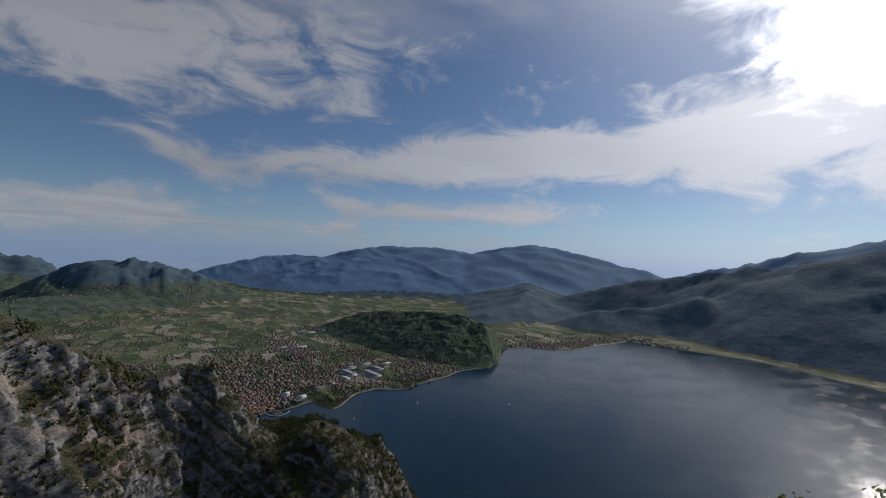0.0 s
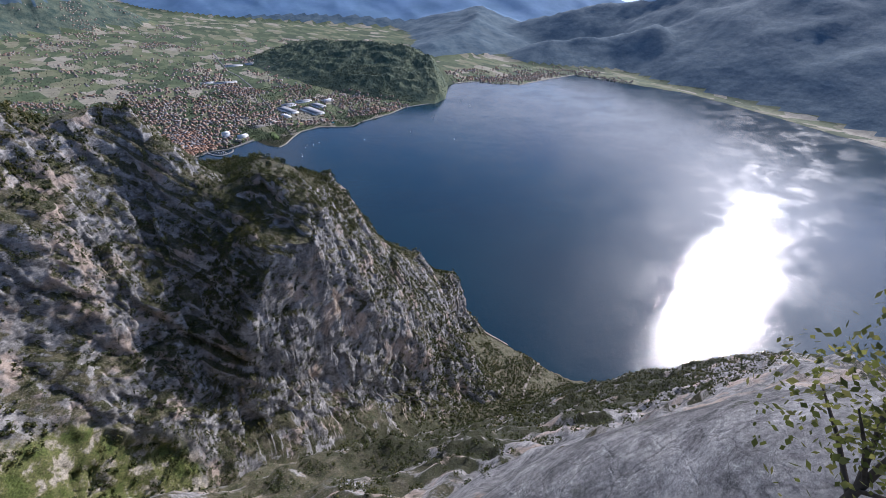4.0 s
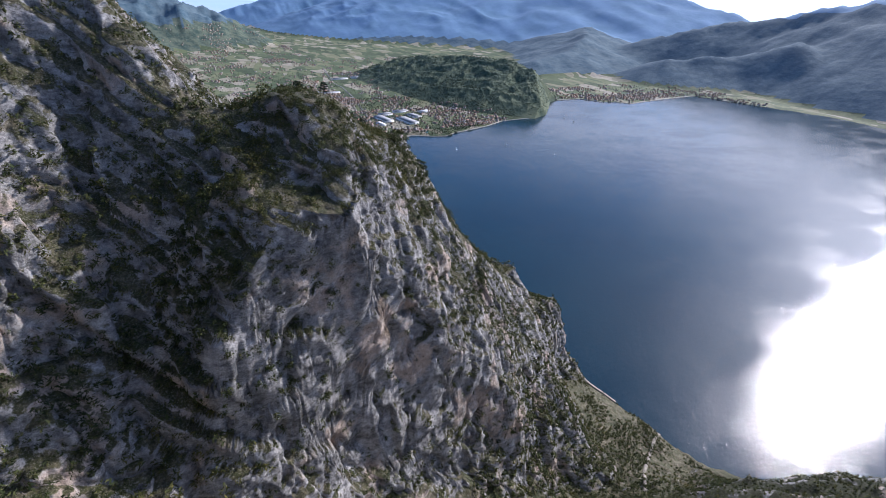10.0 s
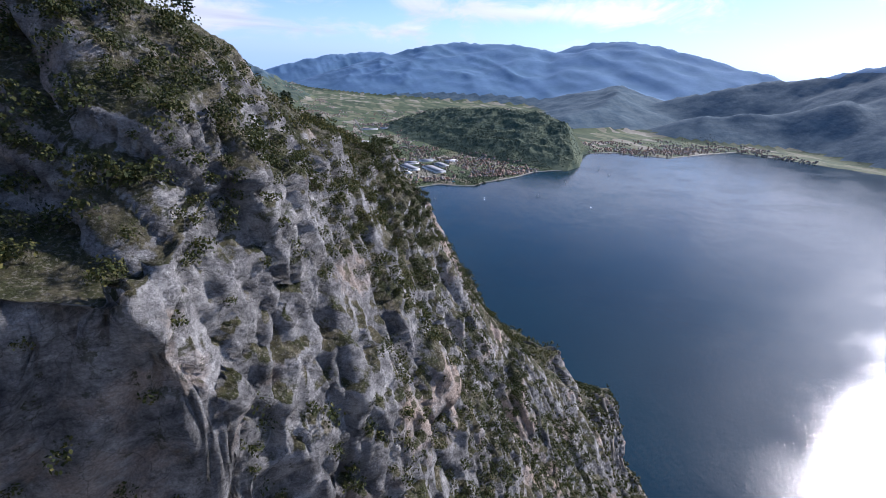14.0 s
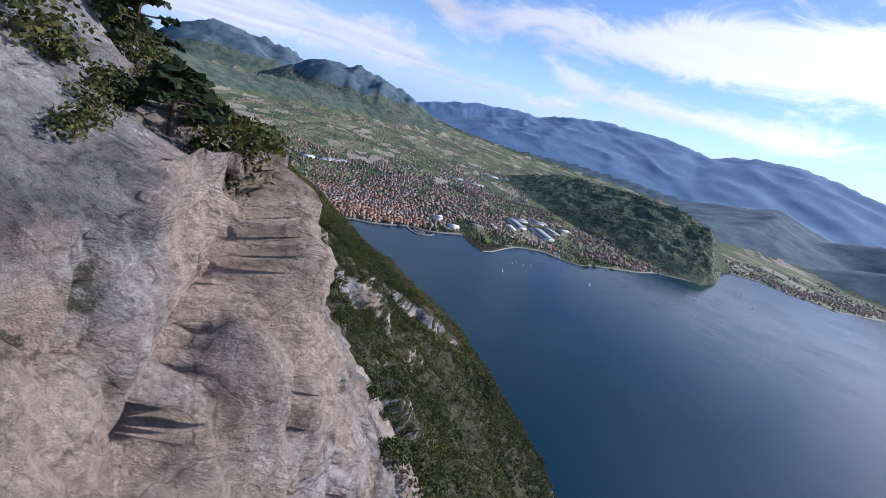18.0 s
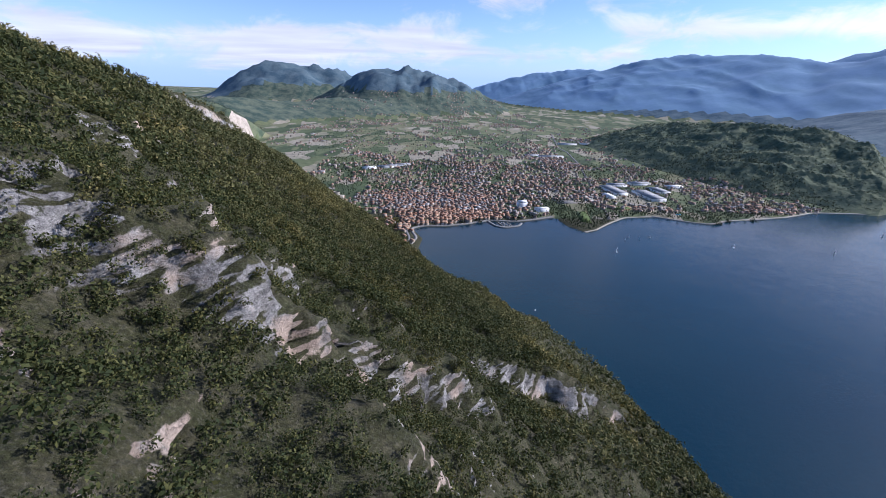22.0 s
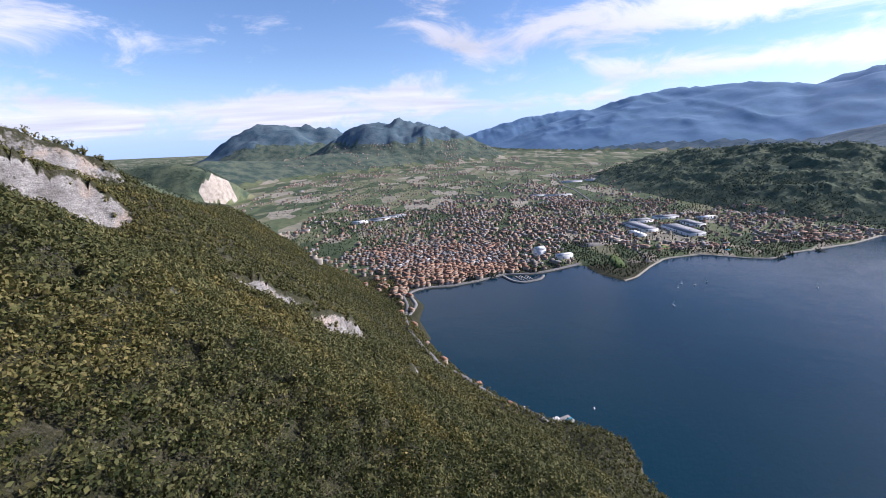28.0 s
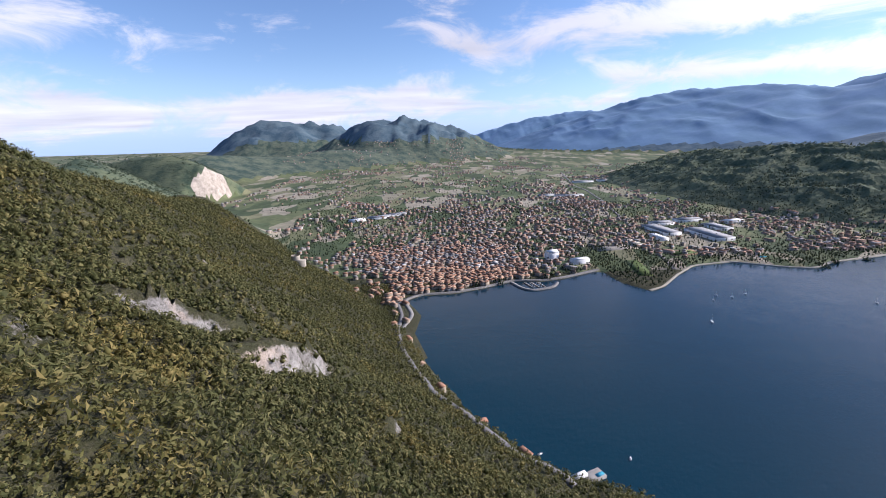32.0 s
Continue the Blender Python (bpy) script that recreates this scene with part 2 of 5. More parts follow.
def rock_colour(nt):
    """Grey limestone: pale blocks, ochre fresh faces, dark cracks and weathered streaks."""
    base = ramp(nt, tex(nt, 0.13, 10, 0.70), [(0.35, (0.13, 0.127, 0.122)), (0.48, (0.33, 0.318, 0.30)), (0.63, (0.53, 0.51, 0.48))])
    beds = ramp(nt, tex(nt, 0.8, 9, 0.74, stretch=(0.5, 0.5, 1.1), turn=(24, -30, 12)), [(0.37, (0.34, 0.34, 0.35)), (0.50, (0.92, 0.92, 0.92)), (0.64, (1.32, 1.31, 1.28))])
    base = mixc(nt, 0.8, base, beds, "MULTIPLY")
    ochre = ramp(nt, tex(nt, 0.055, 8, 0.64), [(0.53, (0, 0, 0)), (0.61, (1, 1, 1))])
    ochre = mathn(nt, "MAXIMUM", ochre, mathn(nt, "MULTIPLY", fresh_face(nt), ramp(nt, tex(nt, 0.10, 8, 0.66), [(0.42, (0, 0, 0)), (0.52, (1, 1, 1))])))
    base = mixc(nt, mathn(nt, "MULTIPLY", ochre, 0.72), base, (0.60, 0.46, 0.35))
    streak = ramp(nt, tex(nt, 1.0, 6, 0.65, stretch=(0.25, 0.25, 0.05)), [(0.50, (1, 1, 1)), (0.66, (0.55, 0.55, 0.56))])
    base = mixc(nt, 0.8, base, streak, "MULTIPLY")
    for scale, width, weight in ((0.26, 0.016, 0.55), (1.0, 0.024, 0.30)):
        base = mixc(nt, weight, base, ramp(nt, cracks(nt, scale), [(0.0, (0.22, 0.22, 0.22)), (width, (1, 1, 1))]), "MULTIPLY")
    # cleaner, whiter rock on the northern slope
    sep = nt.nodes.new("ShaderNodeSeparateXYZ")
    nt.links.new(nt.nodes.new("ShaderNodeNewGeometry").outputs["Position"], sep.inputs[0])
    north = mathn(nt, "MINIMUM", mathn(nt, "MAXIMUM", mathn(nt, "DIVIDE", mathn(nt, "ADD", sep.outputs[1], 450), 60), 0.0), 1.0)
    base = mixc(nt, mathn(nt, "MULTIPLY", north, 0.22), base, (0.66, 0.60, 0.52))
    grit = ramp(nt, tex(nt, 4.0, 6, 0.7), [(0.34, (0.5, 0.5, 0.51)), (0.62, (1.18, 1.17, 1.15))])
    return mixc(nt, 0.7, base, grit, "MULTIPLY")


def make_mountain():
    mat, nt, bsdf = material("limestone_and_scrub")
    geo = nt.nodes.new("ShaderNodeNewGeometry")
    sep = nt.nodes.new("ShaderNodeSeparateXYZ")
    nt.links.new(geo.outputs["Normal"], sep.inputs[0])
    rock = rock_colour(nt)
    soil = ramp(nt, tex(nt, 0.22, 7, 0.7), [(0.30, (0.030, 0.040, 0.014)), (0.46, (0.062, 0.066, 0.028)), (0.58, (0.12, 0.108, 0.066)), (0.72, (0.29, 0.265, 0.22))])
    stones = ramp(nt, tex(nt, 2.6, 4, 0.75), [(0.53, (0, 0, 0)), (0.60, (1, 1, 1))])
    soil = mixc(nt, mathn(nt, "MULTIPLY", stones, 0.55), soil, (0.30, 0.28, 0.25))
    sy = nt.nodes.new("ShaderNodeSeparateXYZ")
    nt.links.new(geo.outputs["Position"], sy.inputs[0])
    grassy = mathn(nt, "MINIMUM", mathn(nt, "MAXIMUM", mathn(nt, "DIVIDE", mathn(nt, "ADD", sy.outputs[1], 665), 50), 0.0), 1.0)
    soil = mixc(nt, mathn(nt, "MULTIPLY", grassy, 0.65), soil, (0.040, 0.044, 0.018))
    # heath on the eastern side of the first slope
    heath = mathn(nt, "MINIMUM", mathn(nt, "MAXIMUM", mathn(nt, "DIVIDE", mathn(nt, "SUBTRACT", -805, sy.outputs[1]), 15), 0.0), 1.0)
    heath = mathn(nt, "MULTIPLY", heath, mathn(nt, "MINIMUM", mathn(nt, "MAXIMUM", mathn(nt, "DIVIDE", mathn(nt, "ADD", sy.outputs[0], 95), 45), 0.0), 1.0))
    soil = mixc(nt, mathn(nt, "MULTIPLY", heath, 0.85), soil, (0.032, 0.036, 0.016))
    # open pasture with bare limestone in the hollow
    dx = mathn(nt, "DIVIDE", mathn(nt, "ADD", sy.outputs[0], 132), 34)
    dy = mathn(nt, "DIVIDE", mathn(nt, "ADD", sy.outputs[1], 818), 20)
    reach = mathn(nt, "ADD", mathn(nt, "ADD", mathn(nt, "MULTIPLY", dx, dx), mathn(nt, "MULTIPLY", dy, dy)), mathn(nt, "MULTIPLY", tex(nt, 0.12, 5, 0.6), 0.7))
    pasture = ramp(nt, reach, [(0.75, (1, 1, 1)), (1.0, (0, 0, 0))])
    sward = ramp(nt, tex(nt, 0.16, 7, 0.65), [(0.40, (0.10, 0.13, 0.035)), (0.52, (0.17, 0.175, 0.07)), (0.58, (0.46, 0.42, 0.35)), (0.72, (0.56, 0.52, 0.45))])
    soil = mixc(nt, pasture, soil, sward)
    grain = tex(nt, 1.6, 6, 0.7)
    soil = mixc(nt, 0.7, soil, ramp(nt, grain, [(0.36, (0.30, 0.30, 0.28)), (0.64, (1.5, 1.42, 1.25))]), "MULTIPLY")
    edge = mathn(nt, "ADD", sep.outputs[2], mathn(nt, "MULTIPLY", mathn(nt, "SUBTRACT", tex(nt, 0.10, 6, 0.65), 0.5), 0.5))
    edge = mathn(nt, "ADD", edge, mathn(nt, "MULTIPLY", mathn(nt, "SUBTRACT", tex(nt, 0.9, 6, 0.75), 0.5), 0.55))
    edge = mathn(nt, "ADD", edge, mathn(nt, "MULTIPLY", grassy, 0.10))
    summit = mathn(nt, "MINIMUM", mathn(nt, "MAXIMUM", mathn(nt, "DIVIDE", mathn(nt, "SUBTRACT", -893, sy.outputs[1]), 14), 0.0), 1.0)
    edge = mathn(nt, "SUBTRACT", edge, mathn(nt, "MULTIPLY", summit, 0.30))
    edge = mathn(nt, "SUBTRACT", edge, mathn(nt, "MULTIPLY", fresh_face(nt), 0.45))
    # dry grass on the broken ledges beside the wall
    d = nt.nodes.new("ShaderNodeVectorMath")
    d.operation = "DISTANCE"
    d.inputs[1].default_value = (-1, -730, 226)
    nt.links.new(geo.outputs["Position"], d.inputs[0])
    ledges = ramp(nt, mathn(nt, "DIVIDE", d.outputs["Value"], 40.0), [(0.20, (1, 1, 1)), (0.60, (0, 0, 0))])
    edge = mathn(nt, "ADD", edge, mathn(nt, "MULTIPLY", ledges, 0.24))
    veg = ramp(nt, edge, [(0.56, (0, 0, 0)), (0.66, (1, 1, 1))])
    veg = mathn(nt, "MAXIMUM", veg, pasture)
    # tufts in the cracks
    tufts = ramp(nt, tex(nt, 0.55, 6, 0.72), [(0.575, (0, 0, 0)), (0.62, (1, 1, 1))])
    tufts = mathn(nt, "MULTIPLY", tufts, ramp(nt, tex(nt, 0.07, 4, 0.6), [(0.42, (0.15, 0.15, 0.15)), (0.56, (1, 1, 1))]))
    rock = mixc(nt, mathn(nt, "MULTIPLY", tufts, 0.85), rock, (0.050, 0.056, 0.024))
    nt.links.new(mixc(nt, veg, rock, soil), bsdf.inputs["Base Color"])
    soft_edge = [(0.0, (0, 0, 0)), (0.035, (1, 1, 1))]
    h = mathn(nt, "ADD", mathn(nt, "MULTIPLY", tex(nt, 0.6, 10, 0.74), 0.8), mathn(nt, "MULTIPLY", ramp(nt, cracks(nt, 0.42), soft_edge), 0.07))
    h = mathn(nt, "ADD", h, mathn(nt, "MULTIPLY", tex(nt, 0.8, 9, 0.74, stretch=(0.5, 0.5, 1.1), turn=(24, -30, 12)), 0.8))
    bump(nt, bsdf, h, 0.9, 1.0)
    return mat


def make_water():
    mat, nt, bsdf = material("lake_water", 0.11)
    bsdf.inputs["IOR"].default_value = 1.33
    bsdf.inputs["Specular IOR Level"].default_value = 0.40
    deep = ramp(nt, tex(nt, 0.0022, 4, 0.5), [(0.35, (0.002, 0.022, 0.042)), (0.7, (0.004, 0.034, 0.054))])
    nt.links.new(deep, bsdf.inputs["Base Color"])
    h = mathn(nt, "ADD", mathn(nt, "MULTIPLY", tex(nt, 0.25, 7, 0.7), 1.0), mathn(nt, "MULTIPLY", tex(nt, 0.05, 3, 0.5), 1.0))
    h = mathn(nt, "ADD", h, mathn(nt, "MULTIPLY", tex(nt, 0.016, 5, 0.6), 2.2))
    bump(nt, bsdf, h, 0.35, 0.5)
    # gusts ruffle some stretches and leave others smooth
    r = ramp(nt, tex(nt, 1.0, 7, 0.58, stretch=(0.008, 0.014, 1), turn=(0, 0, 35)), [(0.40, (0.07, 0.07, 0.07)), (0.50, (0.115, 0.115, 0.115)), (0.58, (0.17, 0.17, 0.17))])
    nt.links.new(r, bsdf.inputs["Roughness"])
    return mat


def make_foliage(name, dark, mid, light, through_light=0.25):
    mat, nt, bsdf = material(name, 0.75)
    rnd = nt.nodes.new("ShaderNodeNewGeometry").outputs["Random Per Island"]
    col = ramp(nt, rnd, [(0.0, dark), (0.55, mid), (1.0, light)])
    col = mixc(nt, 0.8, col, ramp(nt, tex(nt, 0.03, 4, 0.6), [(0.35, (0.70, 0.76, 0.70)), (0.52, (1.0, 1.0, 0.95)), (0.68, (1.45, 1.22, 0.95))]), "MULTIPLY")
    nt.links.new(col, bsdf.inputs["Base Color"])
    # leaves let some of the sun through
    thin = nt.nodes.new("ShaderNodeBsdfTranslucent")
    nt.links.new(col, thin.inputs["Color"])
    both = nt.nodes.new("ShaderNodeMixShader")
    both.inputs[0].default_value = through_light
    nt.links.new(bsdf.outputs[0], both.inputs[1])
    nt.links.new(thin.outputs[0], both.inputs[2])
    nt.links.new(both.outputs[0], nt.nodes["Material Output"].inputs["Surface"])
    return mat


def make_plain():
    """Vineyards, orchards and gardens of the valley floor, in strips."""
    mat, nt, bsdf = material("valley_fields")
    geo = nt.nodes.new("ShaderNodeNewGeometry")
    mp = nt.nodes.new("ShaderNodeMapping")
    mp.inputs["Rotation"].default_value = (0, 0, radians(24))
    mp.inputs["Scale"].default_value = (0.022, 0.011, 0.0)
    nt.links.new(geo.outputs["Position"], mp.inputs[0])
    v = nt.nodes.new("ShaderNodeTexVoronoi")
    v.distance = "MANHATTAN"
    v.inputs["Scale"].default_value = 1.0
    nt.links.new(mp.outputs[0], v.inputs["Vector"])
    sx = nt.nodes.new("ShaderNodeSeparateXYZ")
    nt.links.new(v.outputs["Color"], sx.inputs[0])
    col = ramp(nt, sx.outputs[0], [(0.0, (0.06, 0.085, 0.04)), (0.35, (0.09, 0.12, 0.055)), (0.6, (0.15, 0.17, 0.08)), (0.8, (0.22, 0.21, 0.12)), (0.93, (0.36, 0.32, 0.24))])
    col = mixc(nt, 0.6, col, ramp(nt, tex(nt, 0.06, 6, 0.7), [(0.35, (0.5, 0.5, 0.5)), (0.65, (1.25, 1.25, 1.2))]), "MULTIPLY")
    nt.links.new(col, bsdf.inputs["Base Color"])
    return mat


def make_far(name, dark, light, scale=0.006, relief=0.35, relief_scale=0.03):
    mat, nt, bsdf = material(name, 1.0)
    col = ramp(nt, tex(nt, scale, 9, 0.7), [(0.40, dark), (0.60, light)])
    nt.links.new(col, bsdf.inputs["Base Color"])
    bump(nt, bsdf, tex(nt, relief_scale, 6, 0.6), relief, 10.0)
    return mat


def make_plain_colour(name, c, var=0.25, scale=0.8, rough=0.85):
    mat, nt, bsdf = material(name, rough)
    lo, hi = tuple(v * (1 - var) for v in c), tuple(min(v * (1 + var), 0.9) for v in c)
    nt.links.new(ramp(nt, tex(nt, scale, 5, 0.65), [(0.3, lo), (0.7, hi)]), bsdf.inputs["Base Color"])
    return mat


def make_random(name, stops, rough=0.85, islands=True):
    mat, nt, bsdf = material(name, rough)
    if islands:
        rnd = nt.nodes.new("ShaderNodeNewGeometry").outputs["Random Per Island"]
    else:
        rnd = nt.nodes.new("ShaderNodeObjectInfo").outputs["Random"]
    col = ramp(nt, rnd, stops)
    col = mixc(nt, 0.5, col, ramp(nt, tex(nt, 0.5, 5, 0.7), [(0.3, (0.65, 0.65, 0.65)), (0.7, (1.2, 1.2, 1.2))]), "MULTIPLY")
    nt.links.new(col, bsdf.inputs["Base Color"])
    return mat


M_MOUNT = make_mountain()
M_WATER = make_water()


def make_rock():
    mat, nt, bsdf = material("limestone")
    nt.links.new(rock_colour(nt), bsdf.inputs["Base Color"])
    bump(nt, bsdf, tex(nt, 0.7, 9, 0.72), 0.9, 1.4)
    return mat


M_ROCK = make_rock()
M_PALE = make_plain_colour("pale_cliff", (0.44, 0.38, 0.31), 0.4, 0.10)
M_LEAF = make_foliage("oak_leaves", (0.022, 0.034, 0.010), (0.055, 0.068, 0.020), (0.135, 0.13, 0.042))
# autumn tint, with the sun on the northern slope painted in as lighter leaves
M_OLIVE = make_foliage("sunlit_autumn_oak_leaves", (0.060, 0.068, 0.022), (0.125, 0.126, 0.045), (0.215, 0.19, 0.078))
M_GARDEN = make_foliage("garden_leaves", (0.016, 0.030, 0.015), (0.034, 0.052, 0.024), (0.075, 0.095, 0.04))
M_HILLWOOD = make_foliage("hill_leaves", (0.040, 0.066, 0.046), (0.070, 0.100, 0.064), (0.11, 0.135, 0.08))
M_PINE = make_foliage("pine_needles", (0.010, 0.022, 0.010), (0.020, 0.038, 0.016), (0.036, 0.056, 0.022))
M_LIGHTLEAF = make_foliage("spring_leaves", (0.09, 0.10, 0.025), (0.17, 0.18, 0.045), (0.30, 0.27, 0.085), 0.55)
M_BARK = make_plain_colour("bark", (0.09, 0.07, 0.05), 0.4, 3.0)
M_PLAIN = make_plain()
M_HILL = make_far("wooded_hill", (0.055, 0.085, 0.055), (0.15, 0.17, 0.095), 0.018)
# air haze is put into the next two base colours as blue
M_MID_HAZE = make_far("hazed_wooded_mountain", (0.055, 0.100, 0.132), (0.12, 0.168, 0.188), 0.014, 0.28)
M_FAR_HAZE = make_far("hazed_far_mountain", (0.125, 0.225, 0.33), (0.155, 0.265, 0.40), 0.005, 0.10)
M_FOOT = make_far("foothill_woods", (0.045, 0.078, 0.062), (0.135, 0.155, 0.105), 0.022, 0.5)
ROOFS = [(0.0, (0.15, 0.105, 0.085)), (0.25, (0.31, 0.175, 0.115)), (0.6, (0.43, 0.25, 0.165)), (0.72, (0.20, 0.19, 0.18)), (0.92, (0.30, 0.29, 0.28)), (1.0, (0.50, 0.49, 0.47))]
OLD_ROOFS = [(0.0, (0.26, 0.14, 0.09)), (0.5, (0.40, 0.22, 0.135)), (1.0, (0.45, 0.30, 0.205))]
WALLS = [(0.0, (0.28, 0.25, 0.21)), (0.4, (0.36, 0.29, 0.21)), (0.65, (0.36, 0.32, 0.27)), (0.85, (0.33, 0.24, 0.18)), (1.0, (0.50, 0.48, 0.45))]
M_ROOF = make_random("roof_tiles", ROOFS)
M_WALL = make_random("plaster_walls", WALLS)
M_ROOF1 = make_random("roof_tiles_single", OLD_ROOFS, islands=False)
M_WALL1 = make_random("plaster_walls_single", WALLS, islands=False)
M_ROAD = make_plain_colour("pale_asphalt", (0.16, 0.155, 0.15), 0.2, 0.4)
M_TRACK = make_plain_colour("gravel_track", (0.28, 0.25, 0.20), 0.25, 0.5)
M_SAND = make_plain_colour("beach_gravel", (0.40, 0.36, 0.29), 0.2, 0.5)
M_QUAY = make_plain_colour("quay_stone", (0.24, 0.23, 0.21), 0.25, 0.4)
M_WHITE = make_plain_colour("white_paint", (0.78, 0.78, 0.76), 0.06, 0.5)
M_GREYROOF = make_plain_colour("metal_roof", (0.30, 0.305, 0.31), 0.25, 0.1, 0.7)
M_GRASS = make_plain_colour("mown_grass", (0.09, 0.13, 0.035), 0.25, 0.3)
M_CLAY = make_plain_colour("clay_track", (0.33, 0.20, 0.13), 0.2, 0.3)
M_POOL = make_plain_colour("pool_water", (0.05, 0.32, 0.45), 0.1, 0.3, 0.2)

# ---- land: numbers of the plan ----
def lattice(ix, iy, seed):
    h = (ix * 374761393 + iy * 668265263 + seed * 2147483647 + 1013904223) & 0xFFFFFFFF
    h = ((h ^ (h >> 13)) * 1274126177) & 0xFFFFFFFF
    h = (h ^ (h >> 16)) & 0xFFFF
    return h / 65535.0 * (2 * math.pi)


def perlin(x, y, seed=0):
    """Gradient noise in the plane, about -1 to 1."""
    x0, y0 = np.floor(x), np.floor(y)
    fx, fy = x - x0, y - y0
    ix, iy = x0.astype(np.int64), y0.astype(np.int64)
    u, v = fx * fx * fx * (fx * (fx * 6 - 15) + 10), fy * fy * fy * (fy * (fy * 6 - 15) + 10)
    out = 0
    for dx, wx in ((0, 1 - u), (1, u)):
        for dy, wy in ((0, 1 - v), (1, v)):
            a = lattice(ix + dx, iy + dy, seed)
            out = out + wx * wy * (np.cos(a) * (fx - dx) + np.sin(a) * (fy - dy))
    return out * 1.5


def fbm(x, y, octaves, seed=0, ridged=False, gain=0.5):
    total, amp = 0, 1.0
    for o in range(octaves):
        n = perlin(x * 2 ** o + 17.3 * o, y * 2 ** o - 9.1 * o, seed + o)
        total = total + amp * ((1 - 2 * np.abs(n)) if ridged else n)
        amp *= gain
    return total


# bare rock steps in the woods: x, y, half length, half width, turn, rise
BARE = ((29, -585, 22, 3.5, 46, 5.0), (14, -546, 34, 4.0, 34, 4.2), (68, -492, 32, 6, 25, 4.6), (44, -578, 14, 4, 25, 3.4), (30, -641, 14, 4, 15, 4.0), (-16, -598, 15, 6, 50, 3.5), (-20, -574, 16, 5, 50, 3.5),
        (-42, -313, 17, 2.6, 45, 3.4), (-18, -298, 20, 3.4, 63, 4.8), (-106, -335, 24, 10, 52, 9.0), (-145, -296, 34, 10, 45, 6.0), (-184, -298, 26, 12, 40, 4.0), (-4, -536, 6, 4, 20, 2.0),
        (3, -410, 4, 3, 0, 0.5), (15, -309, 4, 2, 60, 1.5), (-200, -210, 26, 5, 45, 3.0), (96, -690, 18, 6, 40, 3.0), (0, -640, 12, 6, 60, 3.0))
LEVELS = [0, 40, 80, 120, 160, 200, 240, 280, 340]
# contour lines of the western mountain, south to north: y, then x at each level above the lake
CONTOURS_S = [
    (-1010, 450, 410, 350, 290, 220, 150, 70, 0, -150), (-950, 435, 395, 310, 240, 175, 120, 65, 5, -150),
    (-934, 425, 385, 300, 220, 150, 85, 30, -35, -150), (-885, 330, 290, 205, 112, 45, -15, -110, -190, -290),
    (-850, 290, 222, 128, 46, -22, -84, -162, -232, -310), (-820, 225, 140, 46, -14, -74, -140, -200, -250, -320),
    (-799, 205, 112, 50, 4, -42, -82, -150, -200, -270), (-785, 202, 116, 72, 36, 8, -18, -42, -150, -230),
    (-760, 200, 118, 92, 64, 34, 2, -26, -120, -200), (-725, 192, 121, 108, 92, 58, 22, -4, -66, -160)]
CONTOURS_N = [
    (-706, 190, 130, 120, 92, 50, 26, 3, -62, -154), (-694, 188, 160, 142, 100, 56, 29, -10, -64, -150), (-686, 188, 162, 148, 104, 56, 25, -24, -70, -150), (-678, 188, 164, 146, 100, 54, 8, -34, -78, -146), (-645, 190, 168, 140, 90, 40, -8, -50, -90, -145),
    (-600, 192, 168, 126, 76, 30, -26, -70, -108, -176), (-550, 185, 160, 120, 60, 17, -34, -82, -130, -204),
    (-480, 178, 150, 112, 50, -17, -74, -146, -212, -300), (-420, 168, 134, 96, 26, -33, -98, -174, -240, -325),
    (-345, 136, 84, 22, -38, -95, -170, -240, -300, -380), (-300, 130, 54, 0, -54, -112, -175, -240, -300, -380), (-272, 122, 34, -16, -66, -120, -178, -240, -300, -380), (-255, 92, 18, -25, -75, -125, -180, -240, -300, -380),
    (-200, 44, -20, -72, -125, -178, -230, -285, -340, -420), (-100, 4, -62, -116, -168, -220, -272, -320, -370, -440), (-20, -36, -104, -156, -206, -256, -308, -356, -404, -474),
    (60, -90, -150, -200, -250, -300, -350, -395, -440, -505)]
CONTOURS = np.array(CONTOURS_S + CONTOURS_N, float)
# the wall north of the block ends in a shoulder at this level
LEVELS.insert(6, 222)
shoulder = CONTOURS[:, 6] + (CONTOURS[:, 7] - CONTOURS[:, 6]) * 0.55
for y, x in ((-706, 16), (-694, 18), (-686, 8)):
    shoulder[CONTOURS[:, 0] == y] = x
CONTOURS = np.insert(CONTOURS, 7, shoulder, axis=1)
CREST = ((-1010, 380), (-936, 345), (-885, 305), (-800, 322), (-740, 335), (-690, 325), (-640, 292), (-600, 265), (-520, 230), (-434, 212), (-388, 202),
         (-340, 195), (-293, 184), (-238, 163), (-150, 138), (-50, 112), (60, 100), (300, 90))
# single heads and hollows: x, y, height, reach
HEADS = ((-40, -752, 19, 17), (-88, -706, 14, 15), (-93, -946, 20, 15), (-60, -736, -12, 11), (-112, -690, 14, 16), (-106, -800, -10, 26), (150, -676, 10, 12), (112, -288, 9, 14), (96, -690, 6, 12))


# the ridge behind the cliffs, west to east: pinnacles, saddle, the block's head, the fall to the lake
RIDGE_TOP = ((-190, 338), (-175, 331), (-158, 321), (-140, 309), (-125, 300), (-115, 292), (-101, 295), (-87, 294), (-80, 282), (-74, 277), (-69, 268), (-60, 261), (-56, 259), (-47, 262), (-37, 263),
             (-30, 258), (-18, 253), (-4, 246), (5, 243), (25, 231), (60, 215))


def soft_min(a, b, k):
    return -k * np.logaddexp(-a / k, -b / k)


